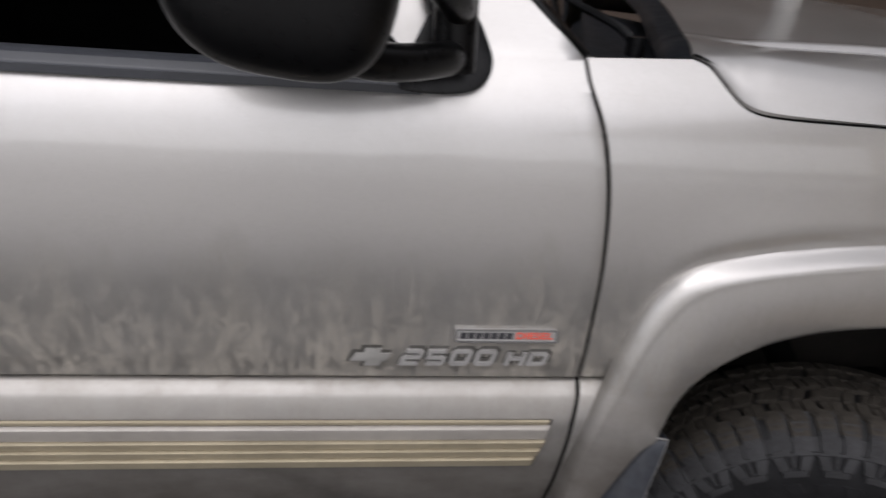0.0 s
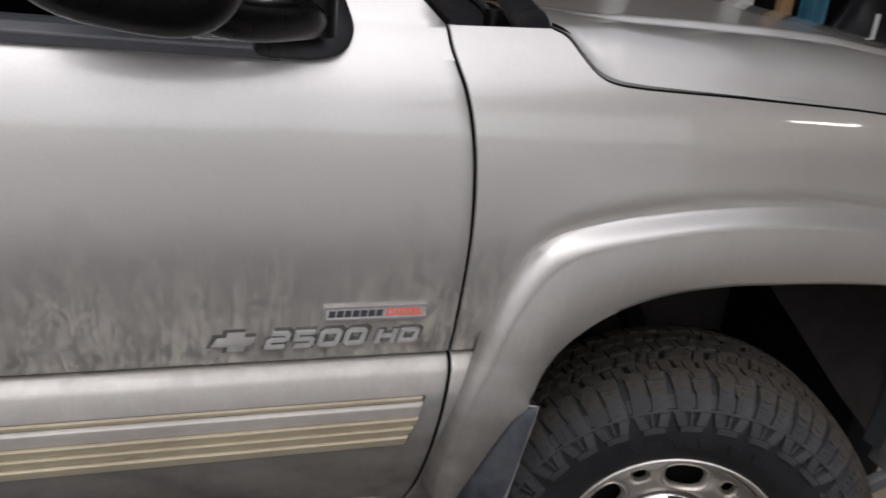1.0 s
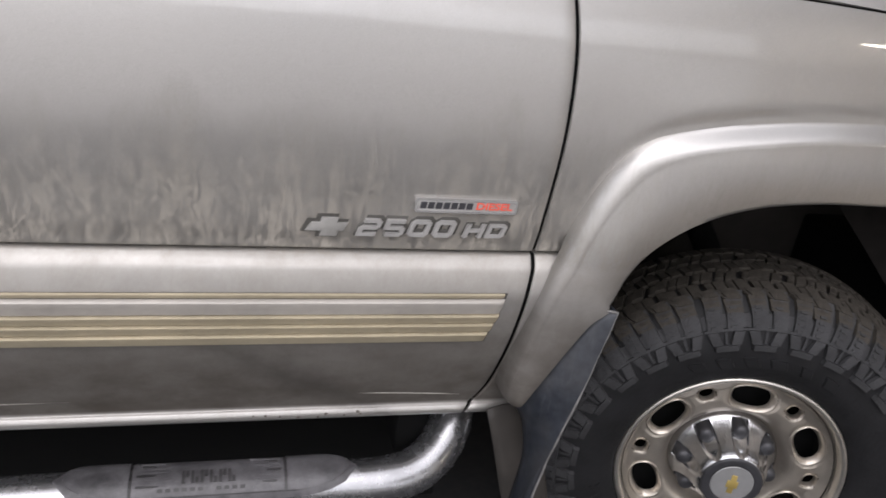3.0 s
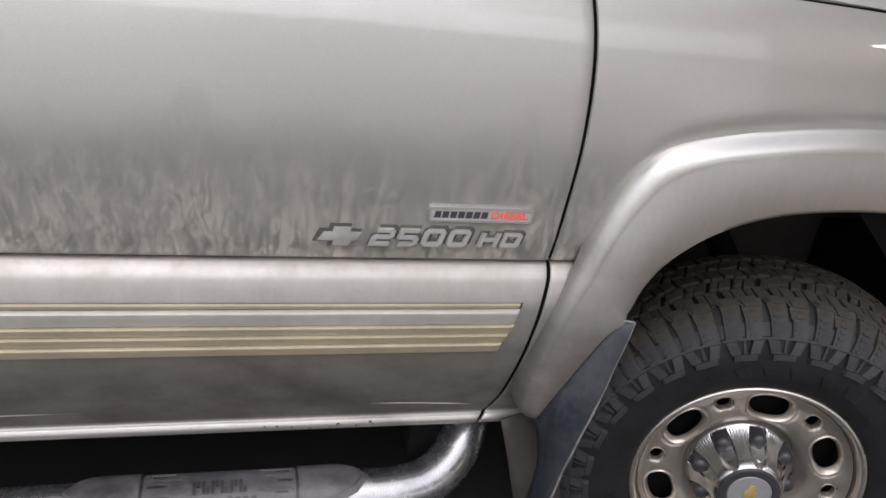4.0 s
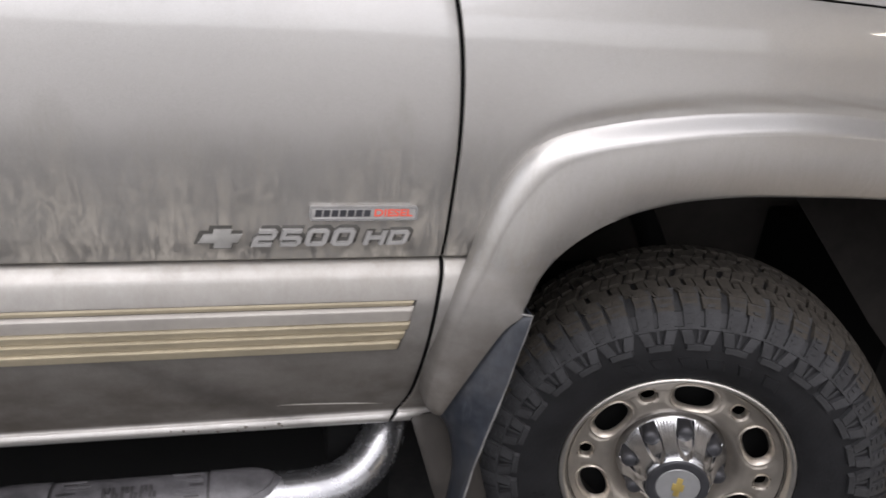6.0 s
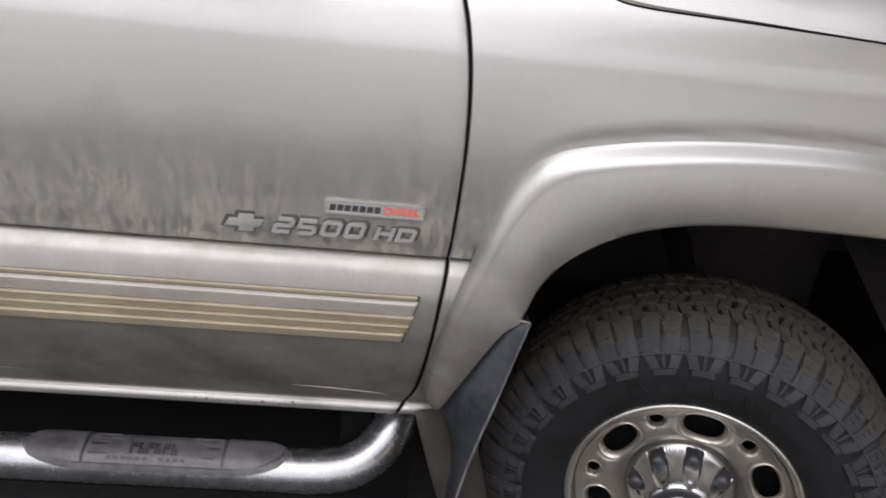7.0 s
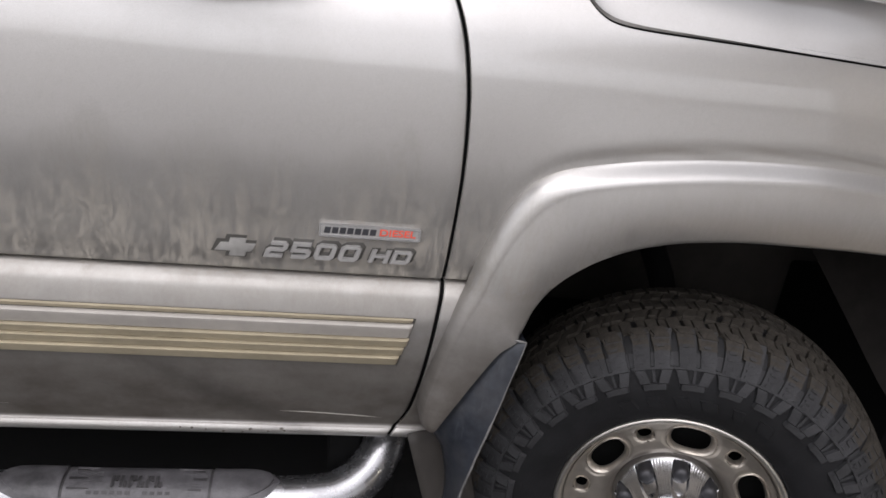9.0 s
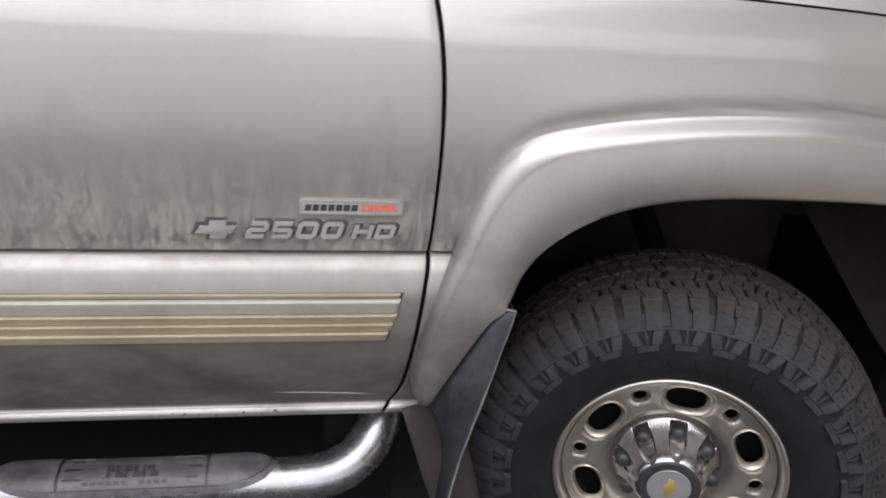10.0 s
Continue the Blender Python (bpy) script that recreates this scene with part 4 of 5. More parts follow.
def build_wheel():
    wheel = empty("front_wheel", AXLE, truck)
    bm = lathe([tuple(p) for p in _tp[::2]], 128)
    # fine ribs on the sidewall
    tyre = part("tyre", bm, RUBBER, wheel, "black all-terrain tyre with dusty tread")
    rnd = random.Random(4)
    N = 30
    step = 2 * math.pi / N
    # shoulder lugs that wrap on to the sidewall: two ribs over a forked foot, three patterns in turn
    sa, sb, sc, sd = s_at(radius=0.3025), s_at(radius=0.314), s_at(radius=0.339), s_at(depth=0.020)

    def lug(v):
        bm = bmesh.new()
        w1, w2 = ((0.205, 0.215), (0.22, 0.20), (0.195, 0.21))[v]
        for d, w in ((-0.262, w1), (0.205, w2)):
            tread_block(bm, sc, sd, (d - w) * step, (d + w * 0.86) * step, 0.0078, 0.06 * step * (v - 1), 0.06, 6)
            for q in range(4):
                s0 = sc + (sd - sc) * (0.06 + 0.13 * q)
                tread_block(bm, s0, s0 + (sd - sc) * 0.06, (d - 0.05) * step, (d + 0.11) * step, 0.0098, 0, 0.05, 1, 1)
        tread_block(bm, sb, sc, -0.455 * step, -0.17 * step, 0.0078, -0.10 * step, 0.10, 3)
        tread_block(bm, sb, sc, 0.11 * step, 0.40 * step, 0.0078, 0.10 * step, 0.10, 3)
        tread_block(bm, sb, sc, -0.07 * step, 0.01 * step, 0.0030, 0.0, 0.15, 2)
        tread_block(bm, sa, sb, -0.38 * step, 0.33 * step, 0.0078, 0.0, 0.16, 2)
        tread_block(bm, s_at(radius=0.339), s_at(radius=0.3435), -0.50 * step, 0.50 * step, 0.0074, 0, 0.0, 1, 3)
        tread_block(bm, s_at(radius=0.343), s_at(radius=0.366), -0.505 * step, 0.505 * step, 0.0026, 0, 0.0, 4, 3)
        return bm

    def shoulder(v):
        # a brown-dusted block end that steps over the shoulder, cut askew
        bm = bmesh.new()
        w = (0.205, 0.190, 0.215)[v]
        s0 = sc + (sd - sc) * (0.36, 0.46, 0.41)[v]
        mid = s0 + (sd - s0) * (0.50, 0.58, 0.44)[v]
        tread_block(bm, s0, mid + 0.004, -w * step, w * 0.95 * step, 0.0078, 0.05 * step, 0.07, 3)
        tread_block(bm, mid, sd + 0.006, (-w + 0.06) * step, (w * 0.6 + 0.06) * step, 0.0088, 0.14 * step, 0.05, 2)
        tread_block(bm, mid + 0.003, sd + 0.004, (w * 0.7 + 0.06) * step, (w + 0.05) * step, 0.0082, 0.14 * step, 0.05, 2)
        return bm

    blocks = [part("shoulder_block", shoulder(v), TREAD, wheel, angle=25) for v in range(3)]
    for k in range(2 * N):
        ob = blocks[k] if k < 3 else new("shoulder_block", blocks[rnd.randrange(3)].data)
        ob.parent = wheel
        ob.matrix_basis = pose(0, 0, 0, 0, -math.degrees((k // 2 + (-0.262, 0.205)[k % 2]) * step + rnd.uniform(-0.006, 0.006)), 0)
    first = [part("shoulder_lug", lug(v), LUG, wheel, angle=25) for v in range(3)]
    for k in range(N):
        ob = first[k] if k < 3 else new("shoulder_lug", first[k % 3].data)
        ob.parent = wheel
        ob.matrix_basis = pose(0, 0, 0, 0, -math.degrees(k * step + rnd.uniform(-0.008, 0.008)), 0)
    # tread blocks across the crown
    lanes = [(0.014, 0.048, 0.25), (0.053, 0.083, -0.3), (0.089, 0.121, 0.35), (0.127, 0.157, -0.3), (0.162, 0.198, 0.25)]
    n = 2 * N
    st = 2 * math.pi / n
    for lane, (d0, d1, skew) in enumerate(lanes):
        kinds = []
        for v in range(3):
            wob = (v - 1) * 0.003
            bm = bmesh.new()
            tread_block(bm, s_at(depth=d0 + wob), s_at(depth=d1 + wob), -0.43 * st, (0.02 + 0.03 * v) * st, 0.0080, skew * st * 0.6, 0.05, 2)
            tread_block(bm, s_at(depth=d0 - wob + 0.002), s_at(depth=d1 - wob - 0.002), (0.06 + 0.03 * v) * st, 0.43 * st, 0.0076, skew * st * 0.6, 0.05, 2)
            kinds.append(part("tread_block", bm, TREAD, wheel, angle=25))
        for k in range(n):
            ob = kinds[k] if k < 3 else new("tread_block", kinds[rnd.randrange(3)].data)
            ob.parent = wheel
            ob.matrix_basis = pose(0, 0, 0, 0, -math.degrees((k + 0.37 * lane) * st + rnd.uniform(-0.008, 0.008)), 0)
    # raised marks on the sidewall
    for ch, a in zip("RADIAL", (196, 201.5, 207, 212, 216, 219.5)):
        bm = lettering(ch, 0.024, 0.017 if ch != "I" else 0.005, 0.0016)
        for v in bm.verts:
            ang = radians(a) - (v.co.x - 0.008) / 0.262
            r = 0.252 + v.co.z
            k = s_at(radius=r)
            v.co = tyre_point(k, ang, 0.0002 - v.co.y)
        part("raised_letter", bm, RUBBER, wheel, smooth=False)
    for a, w in ((118, 6), (108, 6), (98, 6), (88, 7), (77, 5), (66, 7)):
        bm = bmesh.new()
        tread_block(bm, s_at(radius=0.262), s_at(radius=0.284), radians(a - w / 2), radians(a + w / 2), 0.0030, 0.03, 0.2, 2, 3)
        part("raised_bar", bm, RUBBER, wheel)

    # rim: outer lip, dished face with oval and round holes
    lip = [(0.2205, 0.012), (0.2225, 0.004), (0.2225, -0.003), (0.219, -0.0055), (0.2145, -0.005), (0.211, -0.001), (0.2085, 0.006), (0.2065, 0.014)]
    part("rim_lip", lathe([tuple(p) for p in spline(lip, 24)], 128), ALLOY_EDGE, wheel, "bright machined rim lip")
    R_OUT, R_IN = 0.2065, 0.098

    def disc_y(r):
        return float(np.interp(r, [0.098, 0.110, 0.114, 0.119, 0.126, 0.135, 0.152, 0.178, 0.195, 0.2065], [0.066, 0.058, 0.048, 0.039, 0.031, 0.0265, 0.0250, 0.027, 0.022, 0.014]))

    holes = [(radians(27 + 60 * k), 0.161, 0.038, 0.0235) for k in range(6)] + [(radians(-3 + 60 * k), 0.172, 0.0135, 0.0115) for k in range(6)]

    def hole_of(x, z):
        best, pick = 9, None
        for a, r0, la, lr in holes:
            ca, sa_ = math.cos(a), math.sin(a)
            u, v = (-x * sa_ + z * ca) / la, (x * ca + z * sa_ - r0) / lr
            d = (abs(u) ** 2.4 + abs(v) ** 2.4) ** (1 / 2.4)
            if d < best:
                best, pick = d, (a, r0, la, lr)
        return best, pick

    bm = bmesh.new()
    nr, na = 34, 432
    ring = [[None] * na for _ in range(nr + 1)]
    for i in range(nr + 1):
        r = R_IN + (R_OUT - R_IN) * i / nr
        for j in range(na):
            a = 2 * math.pi * j / na
            x, z = r * math.cos(a), r * math.sin(a)
            d, (ha, r0, la, lr) = hole_of(x, z)
            y = disc_y(r)
            if d < 1.42:
                y += 0.0016
            ring[i][j] = (bm.verts.new((x, y, z)), d)
    for i in range(nr):
        for j in range(na):
            q = [ring[i][j], ring[i + 1][j], ring[i + 1][(j + 1) % na], ring[i][(j + 1) % na]]
            if min(p[1] for p in q) < 1.20:
                continue
            bm.faces.new([p[0] for p in q])
    for v in [v for v in bm.verts if not v.link_faces]:
        bm.verts.remove(v)
    part("rim_face", bm, ALLOY, wheel, "champagne alloy wheel with oval and round holes", angle=50)
    # bright chamfered edge round each hole
    for a, r0, la, lr in holes:
        ca, sa_ = math.cos(a), math.sin(a)
        rows = []
        for k in range(40):
            t = 2 * math.pi * k / 40
            cu, sv = math.cos(t), math.sin(t)
            u0 = math.copysign(abs(cu) ** (2 / 2.4), cu)
            v0 = math.copysign(abs(sv) ** (2 / 2.4), sv)
            row = []
            for k_, dy in ((1.40, 0.0018), (1.37, 0.0002), (1.32, -0.0008), (1.26, -0.0004), (1.14, 0.0035), (1.02, 0.0085), (0.98, 0.0125)):
                u, v = u0 * la * (0.35 * 1.0 + 0.65 * k_ if k_ > 1 else k_), v0 * lr * k_
                x, z = ca * (r0 + v) - sa_ * u, sa_ * (r0 + v) + ca * u
                row.append((x, disc_y(math.hypot(x, z)) + dy, z))
            rows.append(row)
        part("hole_edge", grid(rows, wrap_u=True), ALLOY, wheel)
    part("rim_barrel", lathe([(0.204, 0.012), (0.200, 0.05), (0.19, 0.12), (0.195, 0.2)], 64), LINER, wheel)
    part("brake_disc", lathe([(0.05, 0.085), (0.19, 0.085), (0.19, 0.10), (0.05, 0.10)], 48), UNDER, wheel, "dark brake disc behind the wheel")

    # hub cap: ribbed chrome crown with eight nut covers and a grey centre
    cap = [(0.1080, 0.070), (0.1080, 0.056), (0.1060, 0.048), (0.1010, 0.042), (0.0940, 0.034), (0.0860, 0.022), (0.0780, 0.006), (0.0710, -0.010), (0.0650, -0.023), (0.0590, -0.030), (0.048, -0.0315)]
    prof = spline(cap, 30)
    na = 720
    rows = []
    for r, y in prof:
        row = []
        for j in range(na):
            a = 2 * math.pi * j / na
            ph = ((math.degrees(a) - 41 + 22.5) % 45) - 22.5
            inside = abs(ph) * radians(1) * r
            # a channel with a round inner end runs in from each nut cover
            half = 0.0175 if r > 0.078 else math.sqrt(max(0.0, 0.0175 ** 2 - (0.078 - r) ** 2))
            groove = 0.011 * min(1.0, max(0.0, (half - inside) / 0.0035)) * min(1.0, max(0.0, (0.1020 - r) / 0.004))
            land = 22.5 - abs(ph)
            rib = 0.0009 * math.cos(land * 2 * math.pi / 3.4) if 0.062 < r < 0.099 and inside > half + 0.001 else 0.0
            row.append((r * math.cos(a), y + groove + rib, r * math.sin(a)))
        rows.append(row)
    hub = part("hub_cap", grid(rows, wrap_v=True), CAP_METAL, wheel, "chrome ribbed hub cap", angle=45)
    for k in range(8):
        a = radians(41 + 45 * k)
        bm = lathe([tuple(p) for p in spline([(0.0160, 0.016), (0.0160, -0.010), (0.0152, -0.016), (0.0128, -0.0200), (0.0070, -0.0228), (0.0005, -0.0236)], 16)], 24)
        bmesh.ops.translate(bm, vec=(0.0865 * math.cos(a), 0.034, 0.0865 * math.sin(a)), verts=bm.verts)
        part("nut_cover", bm, CAP_DARK, wheel, "dark domed nut cover")
        # the smooth tail between cover and rim of the cap
        bm = bmesh.new()
        rows = []
        for i in range(9):
            q = i / 8
            r = 0.095 + 0.0105 * q
            wide = 0.0135 * (1 - q) ** 0.8 + 0.001
            high = float(np.interp(r, prof[::-1, 0], prof[::-1, 1])) - 0.004 * (1 - q)
            rows.append([(r * math.cos(a + v * wide / r), high + 0.010 * abs(v) ** 2.5 * (1 - q) + 0.0004, r * math.sin(a + v * wide / r)) for v in (-1, -0.66, -0.33, 0, 0.33, 0.66, 1)])
        part("cover_tail", grid(rows, bm=bm), CAP_METAL, wheel)
    part("cap_ring", lathe([tuple(p) for p in spline([(0.058, -0.024), (0.0585, -0.0315), (0.0560, -0.0340), (0.050, -0.0346), (0.0435, -0.0346), (0.041, -0.032)], 18)], 64), CAP_DARK, wheel)
    part("cap_centre", lathe([(0.0415, -0.0335), (0.040, -0.0352), (0.02, -0.0358), (0.0005, -0.036)], 64), CAP_GREY, wheel, "satin grey centre disc")
    part("gold_mark", plate([(-0.022, -0.0055), (-0.0075, -0.0055), (-0.0085, -0.011), (0.0075, -0.011), (0.0085, -0.0055), (0.021, -0.0055), (0.0225, 0.0055), (0.0075, 0.0055), (0.0085, 0.011), (-0.0075, 0.011), (-0.0085, 0.0055), (-0.0205, 0.0055)], -0.0372, -0.034, 0.0004), LOGO_GOLD, wheel, "small gold cross mark").matrix_basis = pose(0, 0, 0, 0, -88, 0)
    return wheel


wheel = build_wheel()


# ---- wheel well, splash guard, underbody ----
def build_well():
    # the liner hugs the arch, comes down in front of the tyre and is cut away towards the frame
    rim = spline([(0.405, 0.955), (0.440, 0.905), (0.466, 0.82), (0.474, 0.73), (0.466, 0.655), (0.450, 0.585)], 26)
    rows = []
    for x, z in [p for p in _in[10:] if p[0] < 0.40 and (p[0] < 0 or p[1] > 0.95)]:
        rows.append([(x, arch_edge_y(x) + 0.03, z + 0.003), (x - 0.004, 0.06, z + 0.012), (x, 0.12, z + 0.03), (x, 0.30, z + 0.03), (x, 0.50, z + 0.03), (x, 0.60, z)])
    for x, z in rim:
        rows.append([(x - 0.10 * y, y, 0.97 + (z - 0.97) * (1 - 1.35 * y) + 0.014 * math.sin(19 * x + 23 * y) * min(1.0, 4 * y)) for y in (0.004, 0.06, 0.12, 0.30, 0.50, 0.60)])
    part("wheel_well_liner", grid(rows), LINER, truck, "black wheel well liner")
    part("frame_front", box(0.50, 0.63, 0.12, 0.62, 0.40, 0.70, 0.01), UNDER, truck, "black frame end ahead of the wheel")
    back = bmesh.new()
    box(-0.62, 0.75, 0.60, 0.64, 0.35, 1.10, 0, back)
    part("inner_fender", back, LINER, truck)
    arm = tube(spline([(0.05, 0.58, 0.80), (0.04, 0.40, 0.76), (0.02, 0.24, 0.70)], 12), 0.028, 10)
    part("control_arm", arm, UNDER, truck, "black suspension arm")
    part("bump_stop", box(0.02, 0.14, 0.42, 0.56, 0.84, 0.98, 0.02), UNDER, truck)
    # splash guard behind the wheel
    ctrl_l = [(-0.392, 0.786), (-0.418, 0.752), (-0.462, 0.676), (-0.490, 0.600), (-0.468, 0.55), (-0.452, 0.47), (-0.455, 0.38), (-0.459, 0.30)]
    ctrl_r = [(-0.363, 0.788), (-0.366, 0.775), (-0.386, 0.700), (-0.404, 0.630), (-0.421, 0.560), (-0.434, 0.50), (-0.446, 0.42), (-0.458, 0.30)]
    L, R = spline(ctrl_l, 30), spline(ctrl_r, 30)
    rows = []
    for (xl, zl), (xr, zr) in zip(L, R):
        row = []
        for u in np.linspace(0, 1, 9):
            bow = 0.018 * math.sin(math.pi * u)
            row.append((xl + (xr - xl) * u, -0.046 + 0.033 * (1 - u) - 0.016 * min(1.0, max(0.0, 0.785 - zl) / 0.15) * u - bow * 0.4 + 0.06 * max(0.0, 0.62 - zl) * (1 - u), zl + (zr - zl) * u))
        row += [(xr + 0.002, row[-1][1] + 0.004, zr), (xr + 0.001, row[-1][1] + 0.04, zr)]
        rows.append(row)
    solid(part("splash_guard", grid(rows), FLAP, truck, "blue-black plastic splash guard", angle=50), 0.004)
    # worn pale edge down the guard's free side and over its tip
    worn = [(-0.392, -0.030, 0.7865), (-0.377, -0.044, 0.7905)] + [(xr + 0.0015, -0.046 - 0.016 * min(1.0, max(0.0, 0.785 - zr) / 0.15) + 0.0008 * math.sin(90 * zr), zr) for xr, zr in R]
    part("guard_edge", tube(spline(worn, 60), 0.0020, 8), simple("worn_plastic_edge", (0.17, 0.165, 0.16), 0.6, 0, 0.7, 60, 0.3), truck, "pale worn edge of the splash guard")
    back = [[(-0.528 + 0.31 * (0.56 - z) + u * (0.105 - 0.05 * (0.56 - z)), 0.015 + 0.02 * u + 0.006 * math.sin(5 * u + 22 * z), z) for u in np.linspace(0, 1, 7)] for z in np.linspace(0.56, 0.30, 12)]
    solid(part("guard_bracket", grid(back), simple("muddy_plastic", (0.032, 0.028, 0.0245), 0.7, 0, 0.55, 30, 0.3), truck, "mud-stained backing of the splash guard"), 0.004)
    # underbody; the upright sheet is added to stand for the shade beneath
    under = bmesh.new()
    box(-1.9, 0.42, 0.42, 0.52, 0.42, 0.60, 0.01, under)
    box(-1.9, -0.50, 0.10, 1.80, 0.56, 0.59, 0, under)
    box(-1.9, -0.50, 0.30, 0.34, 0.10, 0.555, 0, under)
    part("underbody", under, UNDER, truck, "black frame rail, floor pan and an added sheet for the shade beneath", smooth=False)
    # dusty outer strip of the liner, the lip that closes it and the low air dam
    rows = [[(x + 0.002, 0.012, z), (x - 0.0015, 0.0005, z), (x - 0.006 - 0.02 * (z - 0.58), 0.022, z), (x - 0.010 - 0.03 * (z - 0.58), 0.034 + 0.06 * (z - 0.58), z + 0.004)] for x, z in rim[5:]]
    part("liner_front_panel", grid(rows), simple("grey_liner_plastic", (0.012, 0.014, 0.0155), 0.7, 0, 0.6, 20, 0.3, 0.0, 0.3), truck, "dusty grey front strip of the wheel well")
    grey = simple("grey_bumper_plastic", (0.062, 0.063, 0.063), 0.6, 0, 0.55, 26, 0.25)
    rows = []
    for k, (x, z) in enumerate(spline([(0.528, 0.790), (0.514, 0.735), (0.492, 0.675), (0.472, 0.610), (0.458, 0.546)], 20)):
        w = 0.034 - 0.014 * (k / 19) ** 2
        rows.append([(x + 0.006, 0.03, z), (x, -0.016, z), (x + 0.003, -0.021, z), (x + w - 0.004, -0.020, z - 0.010), (x + w, -0.014, z - 0.012), (x + w, 0.03, z - 0.012)])
    part("liner_lip", grid(rows), grey, truck, "dusty grey plastic lip at the front of the wheel well", angle=50)
    rows = []
    for k, (x, z) in enumerate(spline([(0.405, 0.522), (0.45, 0.541), (0.50, 0.546), (0.55, 0.556), (0.608, 0.580)], 16)):
        h = 0.040 * (1 - k / 15) + 0.003
        rows.append([(x, -0.012, z), (x, -0.027, z), (x, -0.031, z - 0.003), (x, -0.029, z - h), (x, -0.012, z - h - 0.002)])
    part("air_dam", grid(rows), grey, truck, "grey plastic air dam end below the fender", angle=50)
    rows = []
    for x in np.linspace(0.86, 1.1, 10):
        yb = 0.20 + 0.22 * max(0, (x - 0.86) / 0.24) ** 2
        rows.append([(x, yb + 0.06, 0.505), (x, yb + 0.01, 0.50), (x, yb, 0.52), (x, yb - 0.004, 0.60), (x, yb, 0.70), (x, yb + 0.02, 0.715), (x, yb + 0.06, 0.72)])
    rows.insert(0, [(x - 0.001, y + 0.06, z) for x, y, z in rows[0]])
    part("front_bumper", grid(rows), grey, truck, "grey plastic bumper end", angle=50)
    rows = []
    for x in np.linspace(0.552, 0.95, 10):
        yb = front_taper(x)
        rows.append([(x, yb + side_y(z), z) for z in np.linspace(0.72, 1.06, 10)])
    part("fender_front_panel", grid(rows), PAINT, truck)


build_well()


# ---- running board ----
def build_step():
    s = empty("running_board", None, truck)
    r = 0.041
    y, z = 0.028, 0.402
    path = [(-1.95, y, z - 0.004), (-1.5, y, z - 0.003), (-1.2, y, z), (-0.95, y, z), (-0.80, y, z), (-0.70, y, z), (-0.635, y + 0.012, z + 0.006), (-0.585, y + 0.040, z + 0.030), (-0.553, y + 0.085, z + 0.070), (-0.541, y + 0.14, z + 0.115), (-0.536, y + 0.24, z + 0.17)]
    part("step_tube", tube(spline(path, 90), r, 32), STEP_METAL, s, "weathered chrome step tube")
    # rubber tread pad set into the tube's top
    x0, x1, zt = -1.222, -0.742, z + 0.022

    def pad_point(x, v, lift):
        # v runs across the pad round the tube
        a = radians(148 - 132 * v)
        c, n = math.cos(a), math.sin(a)
        # a flattened top with rounded shoulders
        flat = (abs(c) ** 2.7 + abs(n) ** 2.7) ** (-1 / 2.7)
        return (x, y - (r * flat + lift) * c, z + (r * flat + lift) * n)

    def pad(xa, xb, va, vb, lift, round_l=0.0, round_r=0.0, bm=None):
        bm = bm or bmesh.new()
        nx, nv = 22, 9
        rows = []
        for i in range(nx + 1):
            x = xa + (xb - xa) * i / nx
            k = 1.0
            if round_l and x - xa < round_l:
                k = math.sqrt(max(0.0, 1 - (1 - (x - xa) / round_l) ** 2))
            if round_r and xb - x < round_r:
                k = math.sqrt(max(0.0, 1 - (1 - (xb - x) / round_r) ** 2))
            k = max(k, 0.02)
            mid, half = (va + vb) / 2, (vb - va) / 2 * k
            row = [pad_point(x, mid - half, -0.002)] + [pad_point(x, mid + half * (2 * j / nv - 1), lift) for j in range(nv + 1)] + [pad_point(x, mid + half, -0.002)]
            rows.append(row)
        rows = [[(p[0], *pad_base) for p, pad_base in zip(rows[0], [(q[1], q[2]) for q in rows[0]])]] + rows
        return grid(rows, bm=bm)

    part("step_pad", pad(x0, x1, 0.0, 1.0, 0.0012, 0.12, 0.12), PAD, s, "worn grey rubber step pad")
    part("pad_end", pad(x0 + 0.014, x0 + 0.113, 0.08, 0.86, 0.0048, 0.095, 0.0), PAD, s)
    part("pad_end", pad(x1 - 0.118, x1 - 0.014, 0.08, 0.86, 0.0048, 0.0, 0.095), PAD, s)
    part("pad_centre", pad(x0 + 0.118, x1 - 0.123, 0.08, 0.86, 0.0030), PAD, s)
    # dark strips paint in the shade of the pad's seams
    for xa in (x0 + 0.1125, x1 - 0.1235):
        part("pad_groove", pad(xa, xa + 0.006, 0.10, 0.85, 0.0024), PAD_DARK, s)
    part("pad_groove", pad(x0 + 0.10, x1 - 0.10, 0.865, 0.88, 0.0022), PAD_DARK, s)
    rnd = random.Random(9)
    for side in (0, 1):
        for k in range(9):
            long = rnd.uniform(0.022, 0.055)
            xa = x0 + 0.122 + rnd.uniform(0, 0.02) if side == 0 else x1 - 0.127 - rnd.uniform(0, 0.015) - long
            v = 0.22 + 0.068 * k + rnd.uniform(-0.012, 0.012)
            part("pad_rib", pad(xa, xa + long, v, v + rnd.uniform(0.026, 0.045), 0.0044, 0.0 if side == 0 else long * 0.9, long * 0.9 if side == 0 else 0.0), (PAD, PAD_DARK)[k % 3 == 1], s)
    # unreadable lettering stands as raised bars
    for k in range(6):
        xa = x0 + 0.194 + 0.0145 * k
        part("raised_bar", pad(xa, xa + 0.0045, 0.46, 0.68, 0.0058), PAD_DARK, s)
        part("raised_bar", pad(xa + 0.0065, xa + 0.0115, 0.46 + 0.13 * (k % 2), 0.57 + 0.11 * (k % 2), 0.0058), PAD_DARK, s)
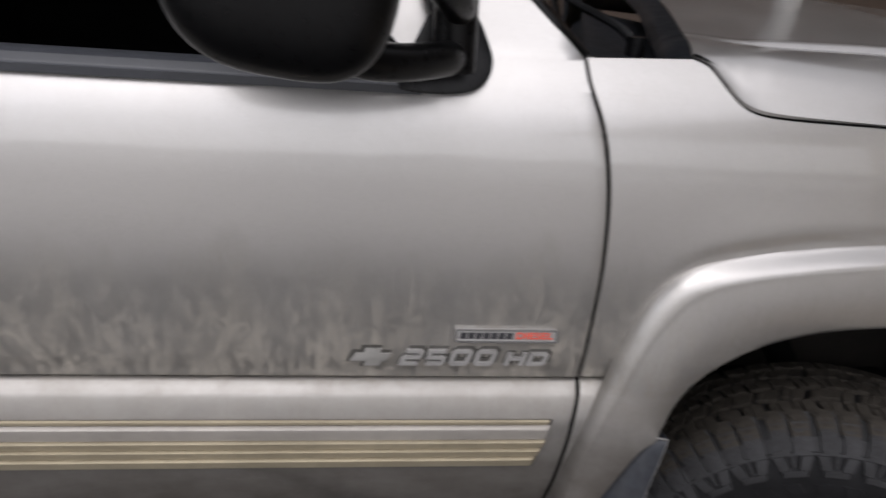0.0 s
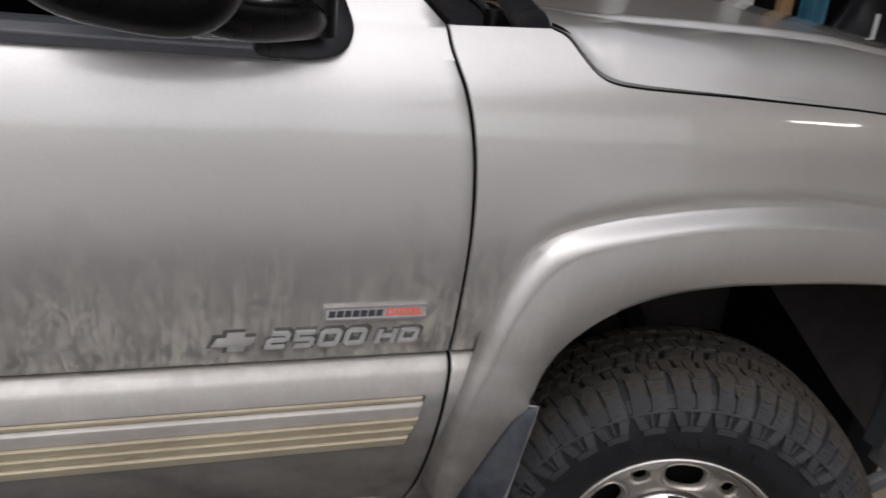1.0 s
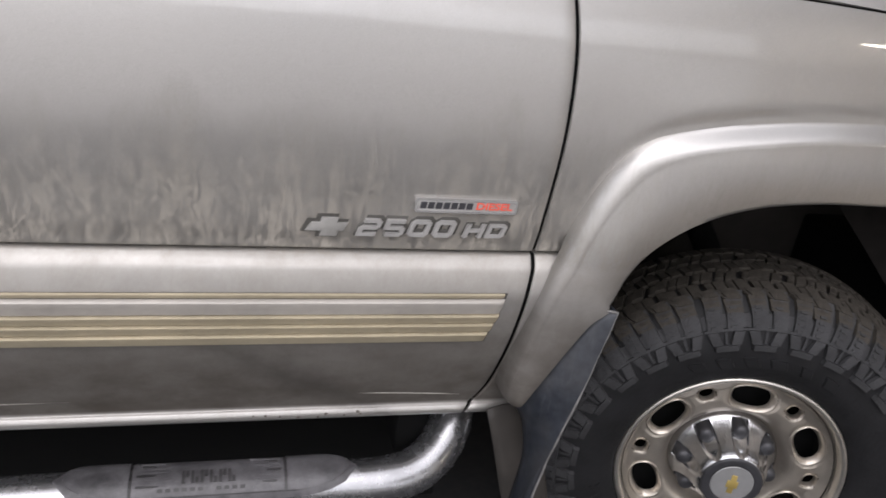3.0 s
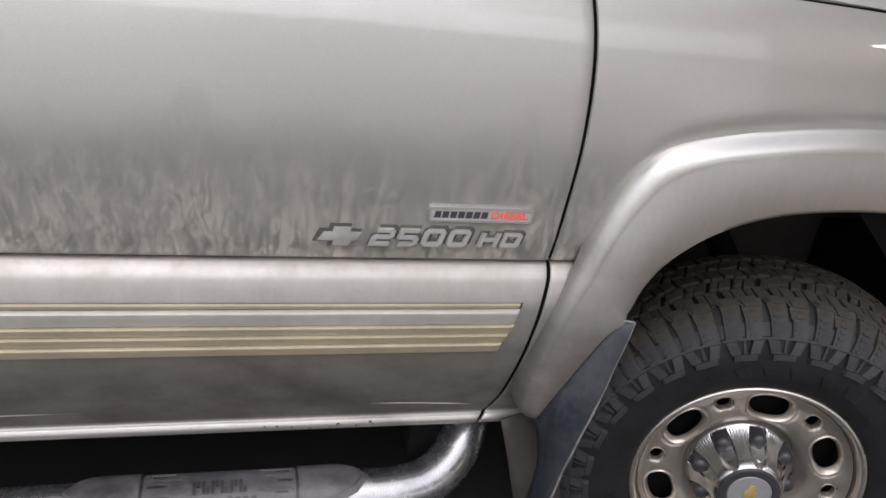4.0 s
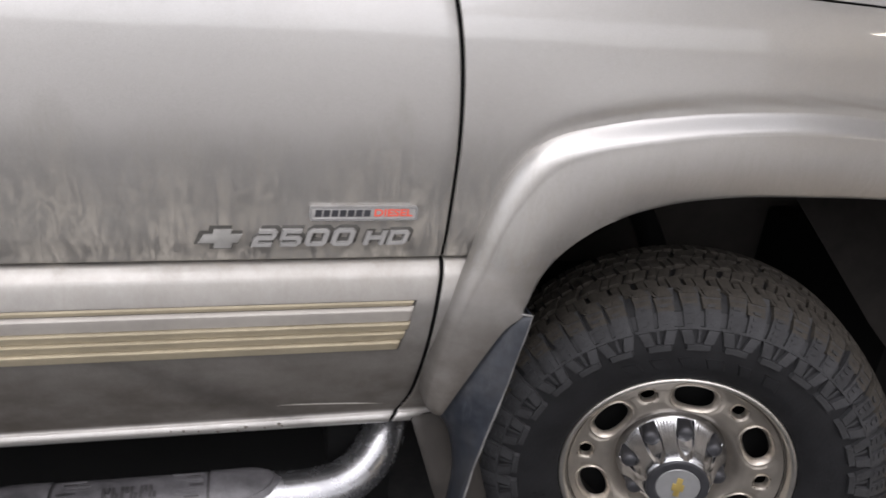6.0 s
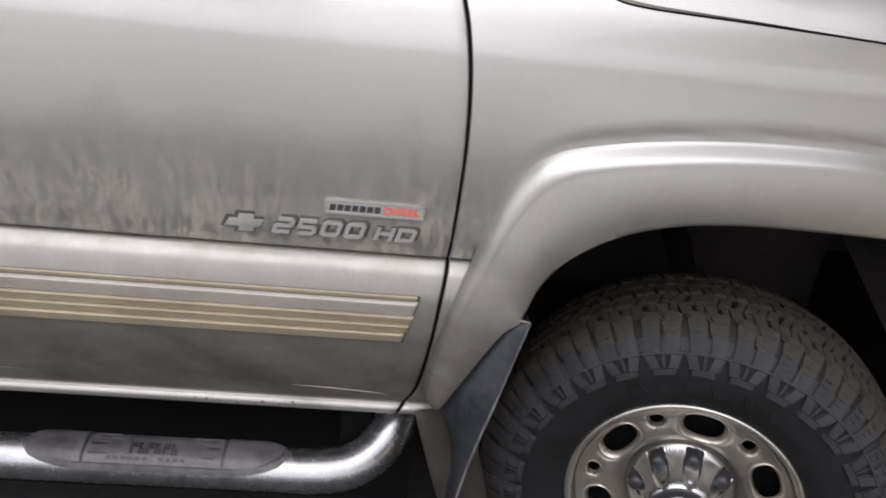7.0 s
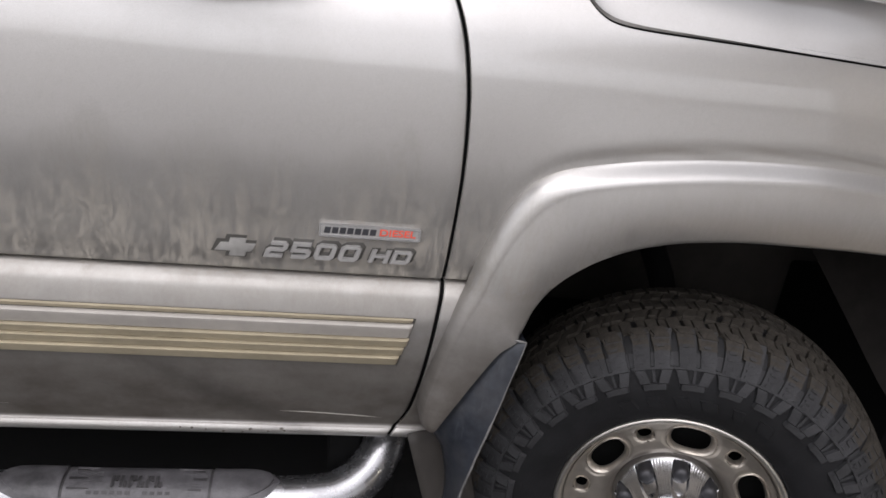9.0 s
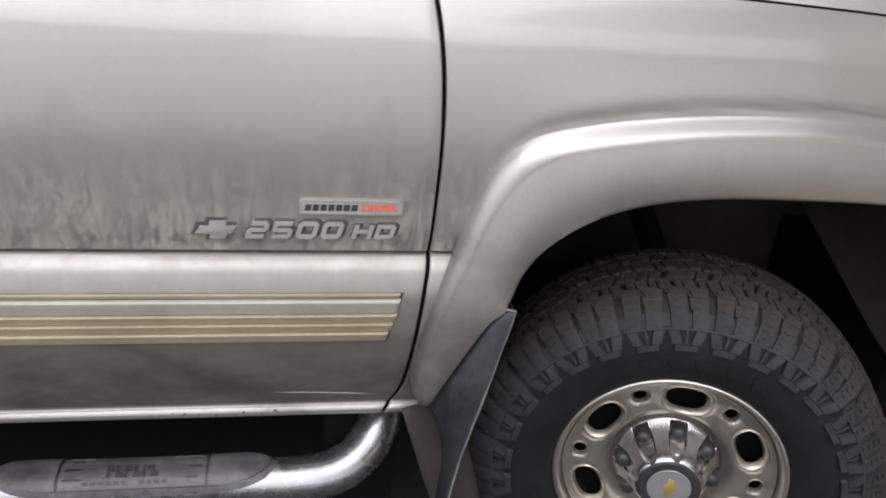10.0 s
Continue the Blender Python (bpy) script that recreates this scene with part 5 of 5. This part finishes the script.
    for k in range(10):
        xa = x0 + 0.157 + 0.0125 * k + (0.016 if k > 5 else 0.0)
        part("small_bar", pad(xa, xa + 0.008, 0.745, 0.795, 0.0046), PAD_DARK, s)
    part("step_bracket", box(-0.66, -0.60, 0.10, 0.42, 0.40, 0.56, 0.008), UNDER, s)
    return s


build_step()


# ---- the garage round the truck's nose ----
def setting(name, bm, material, label, category):
    return tagged(part(name, bm, material, None, smooth=False), label, category, kind="structure")


ground = bmesh.new()
grid([[(x, y, 0.0) for y in (-900, -30, -6, -2, 0, 2, 6, 30, 900)] for x in (-900, -30, -6, -2, 0, 2, 6, 30, 900)], bm=ground)
setting("ground", ground, GROUND, "unseen ground, shade-dark beside the truck and pale further off", "ground")
setting("floor", box(0.70, 9.0, -2.1, 3.6, -0.05, 0.004), FLOOR, "sandy beige concrete garage floor with dark specks", "floor")
setting("wall_north", box(-4.0, 2.13, 3.02, 3.15, 0, 2.9), BROWN, "dark brown boarded garage wall", "wall")
# unseen boards, added to darken what the hood mirrors
setting("ceiling_north_unseen", box(-0.6, 1.42, 1.2, 3.75, 2.9, 3.0), BROWN, "unseen dark boards added to darken the hood's reflections", "ceiling")
# end wall's brown paints in the dim interior that the flare mirrors
setting("wall_east", box(9.0, 9.15, -8.0, 3.75, 0, 2.9), BROWN, "garage end wall, browned for the dim interior", "wall")
# black base colour stands for the lack of light back here
setting("wall_back", box(2.13, 9.0, 3.6, 3.75, 0, 2.9), BAG_AND_UNLIT, "back wall of the garage, black for its unlit depth", "wall")
setting("wall_south", box(5.6, 9.0, -8.15, -8.0, 0, 2.9), TAN, "tan garage side wall", "wall")
setting("ceiling", box(1.42, 9.15, -8.15, 3.75, 2.9, 3.0), CEIL, "pale ceiling boards of the garage", "ceiling")


rows = []
for k in range(121):
    x = -150 + 2.5 * k
    h = 5.4 + 2.4 * noise.noise(Vector((x * 0.035, 0.3, 0))) + 2.6 * noise.noise(Vector((x * 0.09, 4.1, 0))) + 0.5 * noise.noise(Vector((x * 0.6, 7.7, 0)))
    rows.append([(x, -70, 0.0), (x, -70.5, h * 0.7), (x, -72, h), (x, -78, 0.0)])
setting("backdrop", grid(rows), simple("far_ridge", (0.10, 0.105, 0.10), 0.9, 0, 0.3, 0.5), "far grey-green tree line across the yard", "tree line")


def garage_things():
    for x in (1.33, 2.10):
        post = part("wall_post", box(x - 0.045, x + 0.045, 2.90, 3.02, 0.0, 2.9, 0.006), WHITE)
        tagged(post, "white painted upright post against the brown wall", "post", "white wall posts", kind="structure")
    tagged(part("timber", box(2.14, 2.21, 2.66, 2.72, 0.0, 2.3, 0.004), WOOD), "raw brown timber leaning upright in the garage", "timber")
    rows = [[(2.30 + 0.19 * u + 0.012 * math.sin(9 * u + 3 * v), 2.70 + 0.03 * math.sin(14 * u + 2 * v), 0.004 + 1.8 * v) for u in np.linspace(0, 1, 24)] for v in np.linspace(0, 1, 16)]
    solid(tagged(part("tarp", grid(rows), BLUE), "blue tarp hanging in folds", "tarp"), 0.003)
    bm = bmesh.new()
    bmesh.ops.create_icosphere(bm, subdivisions=4, radius=1.0)
    for v in bm.verts:
        k = 1 + 0.09 * noise.noise(v.co * 2.2) + 0.04 * noise.noise(v.co * 6)
        v.co = Vector((2.86 + 0.33 * v.co.x * k, 2.78 + 0.22 * v.co.y * k, 0.74 + 0.74 * max(-1, v.co.z * k)))
    tagged(part("sack", bm, BAG_AND_UNLIT), "full black plastic sack standing on the floor", "sack")
    tagged(part("pole", tube([(2.64, 2.52, 0.004), (2.655, 2.52, 1.335)], 0.012, 10), WHITE), "thin white pole standing before the black sack", "pole")
    tagged(part("plank", box(3.22, 3.75, 2.62, 2.70, 0.004, 1.165, 0.004), WOOD), "wide raw wooden board standing on edge", "board")
    setting("partition", box(3.19, 9.0, 2.80, 2.86, 0.0, 2.9), TAN, "tan partition board in the garage", "wall")
    lamp = empty("ceiling_lamp")
    tagged(lamp, "long lit fluorescent ceiling lamp", "lamp")
    m = Matrix.Translation((6.4, -6.55, 2.62)) @ pose(0, 0, 0, 0, 0, -20)
    for name, bm, mat, label in (("lamp_body", box(-0.75, 0.75, -0.10, 0.10, 0.02, 0.07, 0.008), WHITE, ""), ("lamp_tube", box(-0.72, 0.72, -0.07, 0.07, -0.02, 0.02, 0.015), LIT, "lit diffuser")):
        bmesh.ops.transform(bm, matrix=m, verts=bm.verts)
        part(name, bm, mat, lamp, label)
    for x in (-0.5, 0.5):
        p = m @ Vector((x, 0, 0.06))
        part("hanger", tube([p, (p.x, p.y, 2.9)], 0.006, 8), WHITE, lamp)


garage_things()
